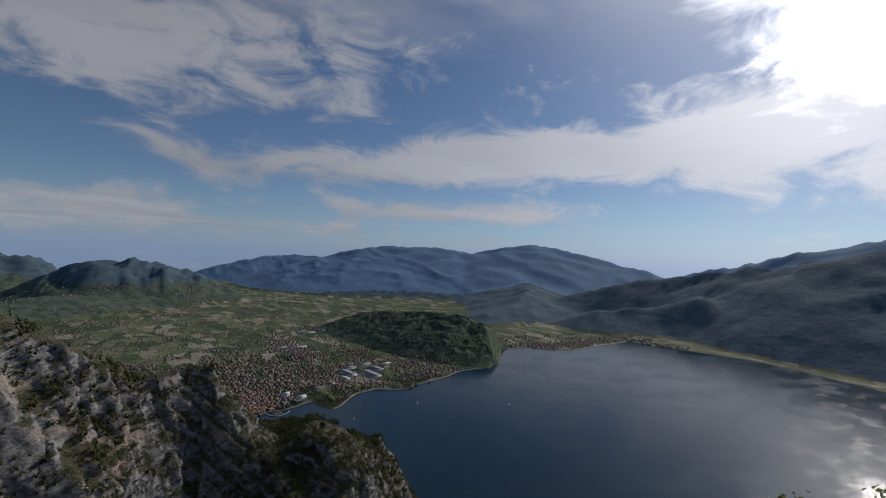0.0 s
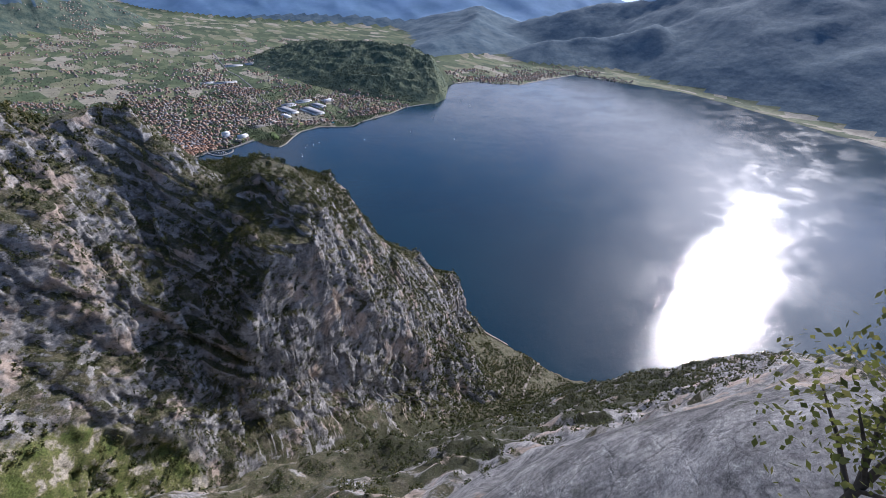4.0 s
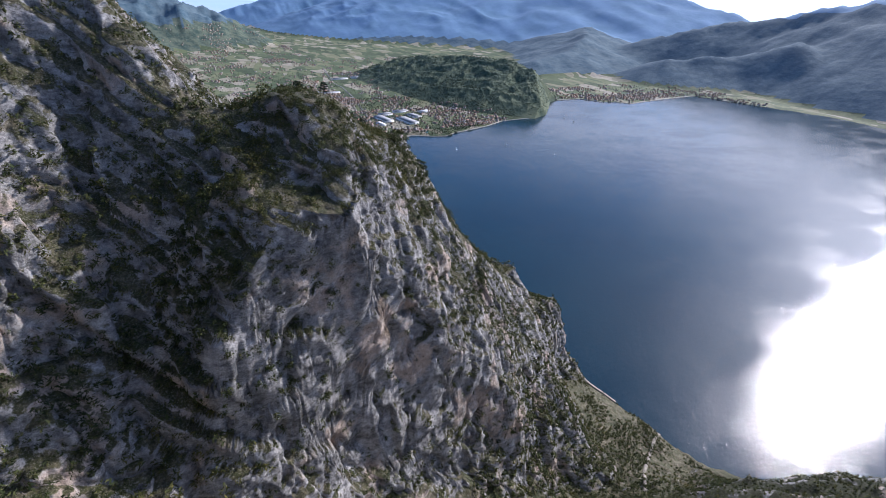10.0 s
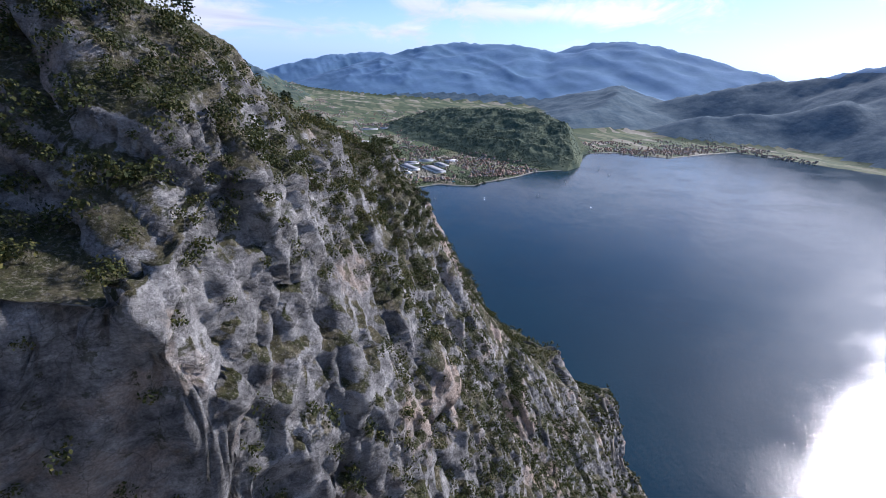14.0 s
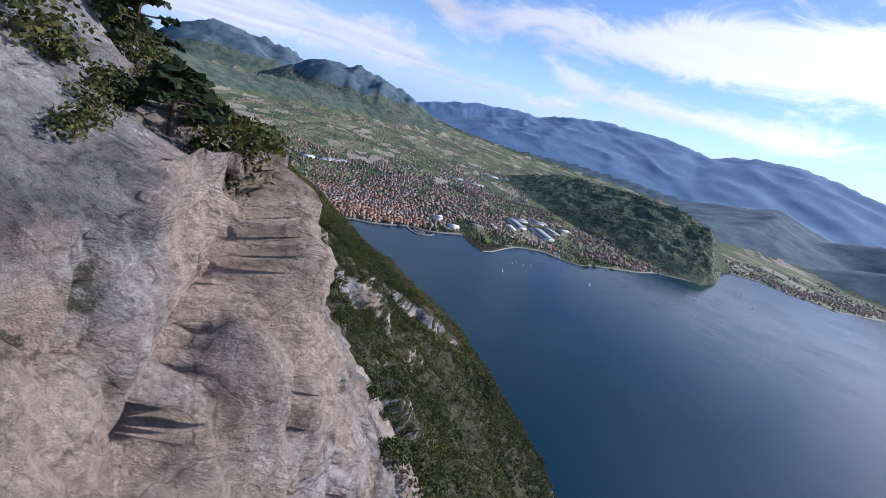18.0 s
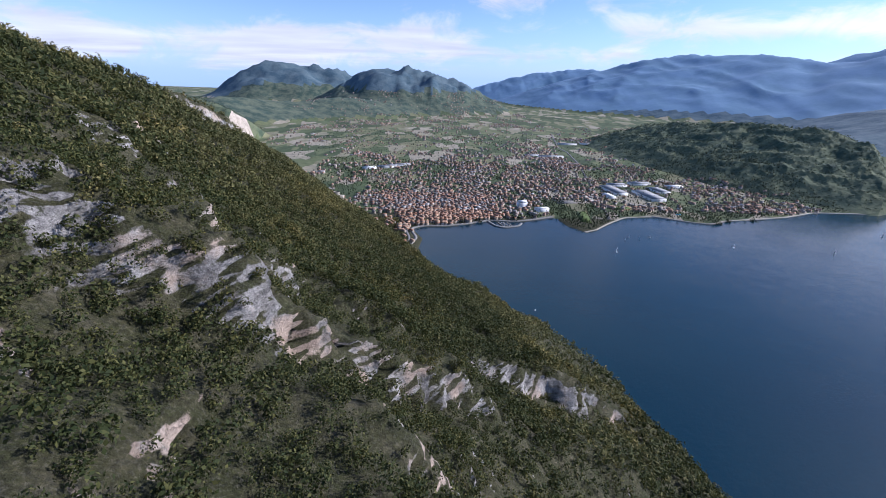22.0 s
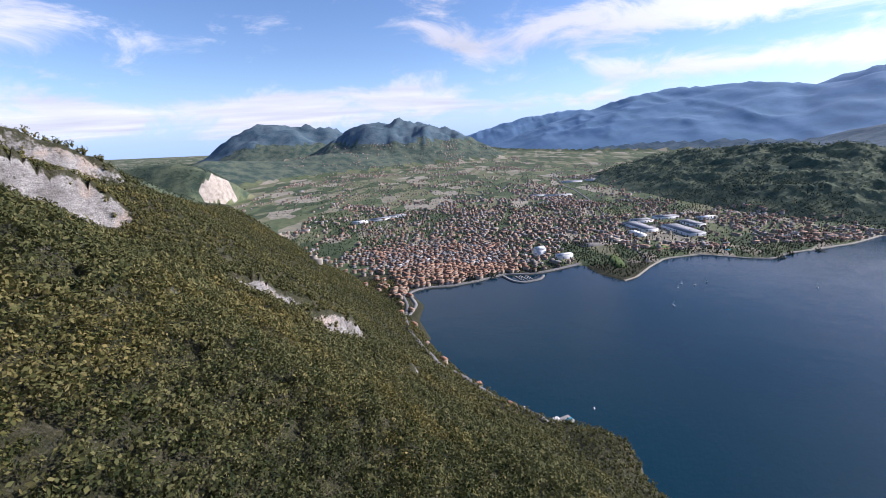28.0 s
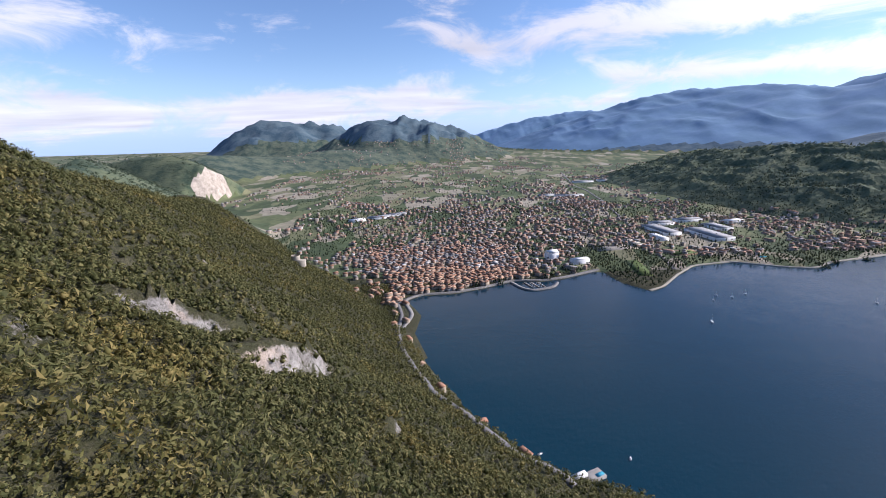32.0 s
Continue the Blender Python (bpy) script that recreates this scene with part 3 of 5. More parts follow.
def west_height(X, Y):
    """Smooth height of the western mountain at the plan points X, Y."""
    wx = 3.2 * fbm(X / 34, Y / 34, 3, 171)
    wy = 5.0 * fbm(X / 30 + 9, Y / 30, 3, 181) * (Y < -480) * (Y > -930)
    calm = 1 - 0.75 * np.exp(-((Y + 716) / 44) ** 2)
    X, Y = X + wx * calm * (Y > -930), Y + wy * calm
    cols = [np.interp(Y, CONTOURS[:, 0], CONTOURS[:, i + 1]) for i in range(10)]
    top = cols[9]
    Z = 340 + np.clip(top - X, 0, None) * 0.35
    for i in range(8, -1, -1):
        a, b = cols[i], cols[i + 1]
        inside = (X <= a) & (X > b)
        Z = np.where(inside, LEVELS[i] + (a - X) / (a - b) * (LEVELS[i + 1] - LEVELS[i]), Z)
    Z = np.where(X > cols[0], -(X - cols[0]) * 0.9, Z)
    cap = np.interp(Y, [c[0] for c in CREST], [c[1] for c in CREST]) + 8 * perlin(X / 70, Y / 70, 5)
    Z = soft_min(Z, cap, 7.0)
    # scrub slope between the block and the pinnacles
    plane = 207 + 1.18 * np.maximum(Y + 798, 0) + 3.0 * np.maximum(-808 - Y, 0) + np.clip(X + 95, 0, None) * 1.3 - 0.75 * (X + 101)
    Z = np.where(Y < -640, soft_min(Z, plane, 3.0), Z) if np.ndim(Z) else Z
    for hx, hy, hz, hr in HEADS:
        Z = Z + hz * np.exp(-((X - hx) ** 2 + (Y - hy) ** 2) / hr ** 2)
    ridge = np.interp(X, [c[0] for c in RIDGE_TOP], [c[1] for c in RIDGE_TOP]) - 0.33 * (Y + 735)
    Z = np.where((Y > -782) & (Y < -560), soft_min(Z, ridge + 6 * np.clip((-774 - Y) / 4, 0, 9) + 4 * np.clip((Y + 600) / 10, 0, 9), 2.0), Z)
    for bx, by, bl, bw, turn, rise in BARE:
        c, q = math.cos(radians(turn)), math.sin(radians(turn))
        u, v = (X - bx) * c + (Y - by) * q, -(X - bx) * q + (Y - by) * c
        Z = Z + rise * np.tanh(v / 1.3) * np.exp(-(u / bl) ** 4 - (v / (2.6 * bw)) ** 2)
    return Z


# lake shore, from the southern cliffs round the bay to the far shore
SHORE = [(470, -3000), (470, -1010), (425, -936), (320, -885), (225, -815), (192, -725), (188, -690), (192, -600), (178, -480),
         (168, -420), (136, -345), (130, -300), (122, -272), (104, -262), (92, -255), (62, -236), (40, -195), (17, -126), (6, -87), (10, -50), (-6, -12), (8, 0),
         (40, 3), (72, 16), (106, 36), (140, 34), (167, 42), (216, 68), (224, 24), (243, -4), (262, 6), (295, 42), (330, 74), (384, 86),
         (430, 60), (459, 52), (498, 74), (547, 86), (618, 106), (690, 140), (760, 142), (800, 136), (870, 168), (940, 240), (1012, 318),
         (1050, 336), (1165, 330), (1205, 262), (1242, 250), (1290, 205), (1340, 215), (1500, 232), (1690, 240), (1745, 35),
         (1785, -86), (1815, -210), (1790, -350), (1730, -550), (1660, -750), (1620, -1000), (1700, -3000)]


def signed_shore(X, Y):
    """Metres from the shore, positive on land."""
    pts = np.array(SHORE, float)
    best = np.full(X.shape, 1e9)
    inside = np.zeros(X.shape, bool)
    ring = np.vstack([pts, [(1700, -9000), (470, -9000)]])
    for (ax, ay), (bx, by) in zip(ring, np.roll(ring, -1, 0)):
        dx, dy = bx - ax, by - ay
        t = np.clip(((X - ax) * dx + (Y - ay) * dy) / (dx * dx + dy * dy), 0, 1)
        best = np.minimum(best, np.hypot(X - ax - t * dx, Y - ay - t * dy))
        cross = ((ay > Y) != (by > Y)) & (X < dx * (Y - ay) / (dy if dy else 1e-9) + ax)
        inside ^= cross
    return np.where(inside, -best, best)


# crest lines: (x, y, height) along the crest, then how steeply the flanks fall
BRIONE = ([(690, 1020, 34), (740, 900, 84), (800, 760, 100), (880, 600, 112), (930, 470, 116), (955, 360, 96), (985, 300, 45)], 0.33)
RIDGES = [
    ([(-380, 60, 120), (-455, 185, 132), (-520, 330, 110), (-560, 460, 60)], 0.55),
    ([(-900, 760, 90), (-780, 770, 118), (-690, 768, 129), (-630, 745, 120), (-560, 712, 92)], 0.70),
    ([(-1420, 2800, 95), (-1260, 2930, 238), (-1100, 2990, 246), (-960, 3030, 226), (-800, 3060, 205), (-700, 3080, 150)], 0.48),
    ([(-560, 2300, 120), (-330, 2352, 218), (-280, 2352, 230), (-115, 2368, 220), (30, 2368, 168), (150, 2330, 150), (230, 2280, 85)], 0.40),
    ([(420, 4300, 120), (620, 4300, 190), (950, 4250, 260), (1500, 4130, 330)], 0.35),
    ([(900, 3300, 40), (1130, 3500, 150), (1420, 3600, 270), (1680, 3560, 350), (1880, 3450, 430), (2500, 3050, 435), (2800, 2800, 390), (2980, 2600, 425), (3100, 2450, 400), (3300, 2000, 290), (3500, 1600, 180)], 0.30),
    ([(3250, 3000, 480), (3500, 2700, 540), (3750, 2300, 450), (3900, 1900, 350), (4000, 1600, 280), (4150, 1300, 190)], 0.30),
    ([(2350, 1050, 150), (2700, 750, 250), (3010, 415, 350), (3150, 176, 430), (3250, -105, 500), (3300, -400, 580), (3350, -950, 640), (3200, -1900, 700), (3200, -2800, 700)], 0.40),
    ([(1900, 560, 90), (2150, 420, 110), (2350, 250, 180)], 0.35),
    ([(-900, 1350, 95), (-650, 1600, 80), (-420, 1800, 92), (-200, 1980, 72), (0, 2080, 50)], 0.28),
    ([(1400, 900, 50), (1700, 1000, 85), (1950, 1150, 120), (2300, 1500, 170)], 0.26)]


def crest_height(X, Y, line, fall, seed):
    out = np.full(X.shape, -60.0)
    for (ax, ay, az), (bx, by, bz) in zip(line, line[1:]):
        dx, dy = bx - ax, by - ay
        t = np.clip(((X - ax) * dx + (Y - ay) * dy) / (dx * dx + dy * dy), 0, 1)
        d = np.hypot(X - ax - t * dx, Y - ay - t * dy)
        out = np.maximum(out, az + t * (bz - az) - fall * d)
    return out


def land_height(X, Y):
    """Valley floor, hill and mountains, without the western mountain."""
    d = signed_shore(X, Y)
    flat = np.where(d > 0, 1.4 * (1 - np.exp(-d / 4)) + 0.006 * np.clip(d, 0, 2500), np.maximum(d * 0.35, -14))
    Z = flat
    rough = fbm(X / 420, Y / 420, 5, 11, ridged=True)
    for i, (line, fall) in enumerate(RIDGES):
        c = crest_height(X, Y, line, fall, i)
        c = c + np.clip(c, 0, 160) * (0.10 if i < 2 else 0.12) * (rough - 0.4)
        if i in (2, 3):
            c = c + np.clip(c - 20, 0, 120) * 0.26 * (fbm(X / 190, Y / 190, 5, 15, ridged=True) - 0.3)
        if i == 1:
            c = c - np.clip(X + 572 - 0.3 * (Y - 717), 0, None) * 2.6
        Z = np.maximum(Z, c)
    Z = np.where(d < 0, np.minimum(Z, flat), np.minimum(Z, flat + np.clip(d, 0, 900) * 1.1))
    return Z


def brione_height(X, Y):
    line, fall = BRIONE
    c = crest_height(X, Y, line, fall, 3)
    # the eastern side breaks off in a cliff
    side = np.interp(Y, [p[1] for p in line][::-1], [p[0] for p in line][::-1])
    c = c - np.clip(X - side - 25, 0, None) * 0.8
    c = c + np.clip(c, 0, 40) * 0.16 * fbm(X / 70, Y / 70, 5, 21, ridged=True) - 4
    return np.minimum(c, signed_shore(X, Y) * 1.5 + 2)


def sheet(name, X, Y, Z, mat, keep=None, smooth=False):
    ny, nx = X.shape
    idx = np.arange(nx * ny).reshape(ny, nx)
    quads = np.stack([idx[:-1, :-1], idx[:-1, 1:], idx[1:, 1:], idx[1:, :-1]], -1).reshape(-1, 4)
    if keep is not None:
        k = keep.ravel()[quads].any(1)
        quads = quads[k]
    me = bpy.data.meshes.new(name)
    me.vertices.add(nx * ny)
    me.vertices.foreach_set("co", np.stack([X, Y, Z], -1).ravel().astype(np.float32))
    me.loops.add(len(quads) * 4)
    me.loops.foreach_set("vertex_index", quads.ravel().astype(np.int32))
    me.polygons.add(len(quads))
    me.polygons.foreach_set("loop_start", np.arange(0, len(quads) * 4, 4, dtype=np.int32))
    me.polygons.foreach_set("loop_total", np.full(len(quads), 4, np.int32))
    me.polygons.foreach_set("use_smooth", np.full(len(quads), smooth))
    me.update(calc_edges=True)
    me.materials.append(mat)
    return new(name, me)


def stretch(parts):
    return np.unique(np.concatenate([np.arange(a, b, s) for a, b, s in parts]))


# lake
gx, gy = np.meshgrid(np.array([-1200.0, 0, 800, 1700, 2600]), np.array([-3200.0, -1500, -600, 0, 700]))
lake = sheet("water", gx, gy, gx * 0, M_WATER)
tagged(lake, "wide blue lake with fine ripples and sun glitter", "lake", kind="structure")

# valley floor and all mountains beyond, one sheet to the horizon
ax = stretch([(-4700, -1560, 90), (-1560, -900, 36), (-900, -610, 30), (-610, -520, 6), (-520, -250, 30), (-250, 1300, 12), (1300, 2100, 25), (2100, 4701, 60)])
ay = stretch([(-3300, -1000, 120), (-1000, -60, 40), (-60, 700, 11), (700, 1500, 25), (1500, 2200, 60), (2200, 3200, 36), (3200, 4701, 60)])
X, Y = np.meshgrid(ax, ay)
W = west_height(X, Y)
fade = np.clip((Y - 60) / 200, 0, 1)
W = W - 120 * fade
near_box = np.clip(np.minimum(np.minimum(X + 330, 430 - X), np.minimum(Y + 1010, 60 - Y)) / 30, 0, 1)
base = land_height(X, Y)
Z = np.where((Y < 260) & (X < 500), np.maximum(base, W) - 40 * near_box, base)
ground = sheet("ground", X, Y, Z, M_PLAIN, smooth=True)
ground.data.materials.append(M_HILL)
ground.data.materials.append(M_MID_HAZE)
ground.data.materials.append(M_FAR_HAZE)
ground.data.materials.append(M_PALE)
ground.data.materials.append(M_FOOT)
polys = len(ground.data.polygons)
cen = np.empty(polys * 3, np.float32)
ground.data.polygons.foreach_get("center", cen)
cen = cen.reshape(-1, 3)
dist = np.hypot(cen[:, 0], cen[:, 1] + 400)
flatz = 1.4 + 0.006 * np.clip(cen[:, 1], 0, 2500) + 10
# distance picks the material, so the painted haze deepens towards the far ranges
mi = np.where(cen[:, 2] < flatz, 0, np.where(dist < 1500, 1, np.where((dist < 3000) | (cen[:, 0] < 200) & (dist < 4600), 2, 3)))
mi = np.where((cen[:, 2] > flatz) & (dist > 1500) & (dist < 3300) & (cen[:, 2] < 130) & (cen[:, 0] < 700), 5, mi)
mi = np.where((cen[:, 2] > flatz) & (cen[:, 0] - 0.3 * (cen[:, 1] - 717) > -574) & (cen[:, 0] < -500) & (np.abs(cen[:, 1] - 717) < 48), 4, mi)
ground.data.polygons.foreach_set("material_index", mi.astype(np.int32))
tagged(ground, "valley floor of fields with wooded mountains behind", "ground", kind="structure")

# the hill by the lake
hx, hy = np.meshgrid(np.arange(520, 1200, 7.0), np.arange(120, 1130, 7.0))
hz = brione_height(hx, hy)
hill = sheet("hill", hx, hy, hz, M_HILL, keep=hz > -12)
tagged(hill, "long wooded hill with a rocky cliff end above the lake", "hill", kind="structure")

# the western mountain: a coarse sheet, and a finer one on the faces that the path skirts
def worley(u, v, seed):
    """Blocky relief: each cell is a tilted facet of its own height; also the distance to the cell's edge."""
    iu, iv = np.floor(u).astype(np.int64), np.floor(v).astype(np.int64)
    best = np.full(u.shape, 9.0)
    second = np.full(u.shape, 9.0)
    value = np.zeros(u.shape)
    for du in (-1, 0, 1):
        for dv in (-1, 0, 1):
            a = lattice(iu + du, iv + dv, seed)
            b = lattice(iu + du, iv + dv, seed + 7)
            pu, pv = iu + du + 0.5 + 0.45 * np.cos(a), iv + dv + 0.5 + 0.45 * np.sin(b)
            d = np.hypot(u - pu, v - pv)
            facet = b / np.pi - 1 + 0.9 * ((u - pu) * np.cos(3 * b) + (v - pv) * np.sin(5 * a))
            closer = d < best
            second = np.where(closer, best, np.minimum(second, d))
            value = np.where(closer, facet, value)
            best = np.where(closer, d, best)
    return value, second - best


def base_relief(X, Y, Z, slope):
    """Ribs and hollows on the rock, soft swells elsewhere."""
    steep = np.clip((slope - 0.55) / 0.8, 0, 1)
    north = np.clip((Y + 600) / 120, 0, 1)
    rock = np.clip(steep + 0.35 - 0.3 * north, 0, 1)
    big = fbm((X + Z * 0.35) / 42, (Y - Z * 0.35) / 42, 4, 31, ridged=True)
    land = np.clip((Z + 4) / 12, 0, 1) * np.clip((np.hypot(X + 100, Y + 946) - 12) / 25, 0.12, 1)
    sheer = 1 - 0.75 * np.clip((slope - 1.1) / 1.4, 0, 1)
    up = land * (sheer * rock * (1 + 0.4 * np.clip(slope, 0, 3)) * 3.4 * (big - 0.5) + (1 - rock) * 2.0 * fbm(X / 25, Y / 25, 4, 51))
    return up, rock * land


sx = stretch([(-330, -112, 2.4), (-112, 130, 1.8), (130, 432, 2.4)])
sy = stretch([(-1010, -960, 2.4), (-960, -925, 1.0), (-925, -800, 2.2), (-800, -470, 1.8), (-470, 62, 2.2)])
X, Y = np.meshgrid(sx, sy)
Z0 = west_height(X, Y)
MOUNT_SLOPE = np.hypot(*np.gradient(Z0, sy, sx))
up, rocky = base_relief(X, Y, Z0, MOUNT_SLOPE)
small = fbm((X + Z0 * 0.6) / 11, (Y - Z0 * 0.5) / 11, 4, 41, ridged=True)
MOUNT_Z = Z0 + up + rocky * 1.6 * (small - 0.4)
MOUNT_Z = np.where(Y > -130, np.maximum(MOUNT_Z, land_height(X, Y)), MOUNT_Z)
ZONE = (-150.0, 200.0, -824.0, -472.0)
inner = np.clip(np.minimum(np.minimum(X - ZONE[0], ZONE[1] - X), np.minimum(Y - ZONE[2], ZONE[3] - Y)) / 8, 0, 1)
mount = sheet("mountain_slope", X, Y, MOUNT_Z - 9 * inner - 0.6 * (inner > 0), M_MOUNT, keep=inner < 1, smooth=True)
tagged(mount, "steep grey limestone mountain side with scrub and ochre faces", "mountain", kind="structure")

# the fine faces: each profile is walked at even steps, so that walls have as many points as ledges
fy = stretch([(-824, -806, 1.2), (-806, -804, 0.42), (-804, -770, 0.4), (-770, -712, 0.5), (-712, -684, 0.16), (-684, -674, 0.5), (-674, -640, 0.7), (-640, -471, 1.15)])
fx = np.arange(ZONE[0], ZONE[1] + 0.1, 0.5)
FX, FY = np.meshgrid(fx, fy)
FZ = west_height(FX, FY)
fs = np.hypot(*np.gradient(FZ, fy, fx))
fup, _ = base_relief(FX, FY, FZ, fs)
FZ = FZ + fup
COLS = 660
px, pz = np.empty((len(fy), COLS)), np.empty((len(fy), COLS))
for j in range(len(fy)):
    close = np.interp(fx[1:], [-150, -125, -100, -40, 45, 75, 200], [0.5, 1.2, 1.7, 2.0, 2.0, 0.7, 0.45])
    arc = np.concatenate([[0], np.cumsum(np.hypot(np.diff(fx), np.diff(FZ[j])) * close)])
    t = np.linspace(0, arc[-1], COLS)
    px[j], pz[j] = np.interp(t, arc, fx), np.interp(t, arc, FZ[j])
for _ in range(3):
    px[1:-1] = (px[:-2] + 2 * px[1:-1] + px[2:]) / 4
    pz[1:-1] = (pz[:-2] + 2 * pz[1:-1] + pz[2:]) / 4
py = np.repeat(fy[:, None], COLS, 1)
face = np.stack([px, py, pz], -1)


def normals(g):
    a = np.gradient(g, axis=1)
    b = np.gradient(g, axis=0)
    n = np.cross(a, b)
    n /= np.linalg.norm(n, axis=-1, keepdims=True) + 1e-9
    return np.where(n[..., 2:] < -0.2, -n, n)


fn = normals(face)
u, v = px * 0.8 + pz * 0.9, py - pz * 0.6 + px * 0.3
# beds dip towards the lake: blocks are longer along them
wob = 1.2 * fbm(u / 14, v / 14, 2, 131)
b1, e1 = worley((u + wob) / 9.5, (v - wob) / 6.0, 141)
b2, e2 = worley((u - wob) / 3.6, (v + wob) / 2.4, 151)
steepness = np.clip((0.86 - fn[..., 2]) / 0.35, 0, 1)
bare = np.zeros(px.shape)
for cx, cy, bl, bw, turn, _ in BARE:
    c, q = math.cos(radians(turn)), math.sin(radians(turn))
    uu, vv = (px - cx) * c + (py - cy) * q, -(px - cx) * q + (py - cy) * c
    bare = np.maximum(bare, np.exp(-(uu / bl) ** 4 - (vv / bw) ** 2))
rocky = np.clip(np.maximum(steepness, bare), 0.08, 1)
edge_in = np.clip(np.minimum(np.minimum(px - ZONE[0], ZONE[1] - px), np.minimum(py - ZONE[2], ZONE[3] - py)) / 10, 0, 1) * np.clip((pz + 2) / 6, 0, 1)
# only as fine a relief as the points can carry
span = np.maximum(np.linalg.norm(np.gradient(face, axis=0), axis=-1), np.linalg.norm(np.gradient(face, axis=1), axis=-1))
fine1, fine2 = np.clip((1.0 - span) / 0.5, 0, 1), np.clip((2.2 - span) / 1.0, 0, 1)
b3, e3 = worley((u + 0.4 * wob) / 1.3, (v - 0.4 * wob) / 0.9, 191)
beds = np.sin((pz * 0.8 + px * 0.45 - py * 0.25 + 1.6 * wob) * 1.5 + 2.0 * perlin(u / 6, v / 6, 211))
b0, e0 = worley((u + 2 * wob) / 23, (v - wob) / 15, 241)
boulders = fbm(u / 8, v / 8, 4, 251, ridged=True)
push = rocky * edge_in * (1.5 * b0 - 1.0 * np.exp(-e0 * 14) + 1.0 * b1 - 0.8 * np.exp(-e1 * 10) + 0.7 * (boulders - 0.4) + fine2 * (0.5 * b2 - 0.4 * np.exp(-e2 * 8) + 0.16 * beds) + fine1 * (0.2 * b3 - 0.14 * np.exp(-e3 * 7) + 0.36 * fbm(u / 3, v / 3, 3, 161, ridged=True) - 0.1))
face = face + fn * push[..., None]
FACE_N = normals(face)
FACE = face
FACE_AREA = np.linalg.norm(np.cross(np.gradient(face, axis=1), np.gradient(face, axis=0)), axis=-1)
crag = sheet("cliff_face", face[..., 0], face[..., 1], face[..., 2], M_MOUNT, smooth=True)
tagged(crag, "blocky grey and ochre limestone cliffs with ledges above the lake", "cliff", kind="structure")


def grid_at(field, x, y):
    """Value of a field over the mountain's grid at plan points."""
    x, y = np.asarray(x, float), np.asarray(y, float)
    i = np.clip(np.searchsorted(sx, x) - 1, 0, len(sx) - 2)
    j = np.clip(np.searchsorted(sy, y) - 1, 0, len(sy) - 2)
    u, v = np.clip((x - sx[i]) / (sx[i + 1] - sx[i]), 0, 1), np.clip((y - sy[j]) / (sy[j + 1] - sy[j]), 0, 1)
    return (field[j, i] * (1 - u) * (1 - v) + field[j, i + 1] * u * (1 - v) + field[j + 1, i] * (1 - u) * v + field[j + 1, i + 1] * u * v)


def mount_z(x, y):
    return grid_at(MOUNT_Z, x, y)


def ground_z(x, y):
    """Height of whatever land lies there."""
    x, y = np.atleast_1d(np.asarray(x, float)), np.atleast_1d(np.asarray(y, float))
    z = np.maximum(land_height(x, y), brione_height(x, y))
    near = (x > -328) & (x < 430) & (y < 58) & (y > -1008)
    return np.where(near, np.maximum(mount_z(x, y), np.where(y > -60, z, -50)), z)


def face_z(x, y):
    """Height of the fine faces at a plan point."""
    i = int(np.argmin((FACE[..., 0].ravel() - x) ** 2 + (FACE[..., 1].ravel() - y) ** 2))
    return float(FACE[..., 2].ravel()[i])

# ---- woods ----
rng = np.random.default_rng(7)


def mesh_of(name, verts, faces, mats, index=None, smooth=False):
    """A mesh from arrays: verts (n, 3), faces as one array of triangles or quads, or a list of both."""
    me = bpy.data.meshes.new(name)
    groups = faces if isinstance(faces, list) else [faces]
    total = np.concatenate([np.full(len(g), g.shape[1]) for g in groups]).astype(np.int32)
    loops = np.concatenate([g.ravel() for g in groups]).astype(np.int32)
    me.vertices.add(len(verts))
    me.vertices.foreach_set("co", np.asarray(verts, np.float32).ravel())
    me.loops.add(len(loops))
    me.loops.foreach_set("vertex_index", loops)
    me.polygons.add(len(total))
    me.polygons.foreach_set("loop_start", np.concatenate([[0], np.cumsum(total)[:-1]]).astype(np.int32))
    me.polygons.foreach_set("loop_total", total)
    for m in mats:
        me.materials.append(m)
    if index is not None:
        me.polygons.foreach_set("material_index", np.asarray(index, np.int32))
    if smooth:
        me.polygons.foreach_set("use_smooth", np.full(len(total), True))
    me.update(calc_edges=True)
    return me


def part(name, mesh, parent, label="", m=None):
    ob = new(name, mesh)
    ob.parent = parent
    if m is not None:
        ob.matrix_local = m
    return tagged(ob, label) if label else ob


def leaf_quads(n, seed, rx, rz, centre, leaf, lumps=6, flat=0.0):
    """n leaf sprays over a lumpy crown: verts (4n, 3)."""
    r = np.random.default_rng(seed)
    hubs = r.normal(size=(lumps, 3))
    hubs /= np.linalg.norm(hubs, axis=1)[:, None]
    hubs *= np.array([rx, rx, rz]) * 0.52
    d = r.normal(size=(n, 3))
    d /= np.linalg.norm(d, axis=1)[:, None]
    d[:, 2] = np.where(d[:, 2] < -0.45, -d[:, 2], d[:, 2])
    p = hubs[r.integers(0, lumps, n)] + d * np.array([rx, rx, rz]) * r.uniform(0.38, 0.62, n)[:, None] + centre
    out = d + r.normal(size=(n, 3)) * 0.55
    out[:, 2] += flat
    out /= np.linalg.norm(out, axis=1)[:, None]
    a = np.cross(out, r.normal(size=(n, 3)))
    a /= np.linalg.norm(a, axis=1)[:, None]
    b = np.cross(out, a)
    s = leaf * r.uniform(0.55, 1.25, n)[:, None]
    return np.stack([p - a * s, p - b * s * 0.6 + out * s * 0.15, p + a * s, p + b * s * 0.6 - out * s * 0.1], 1).reshape(-1, 3)


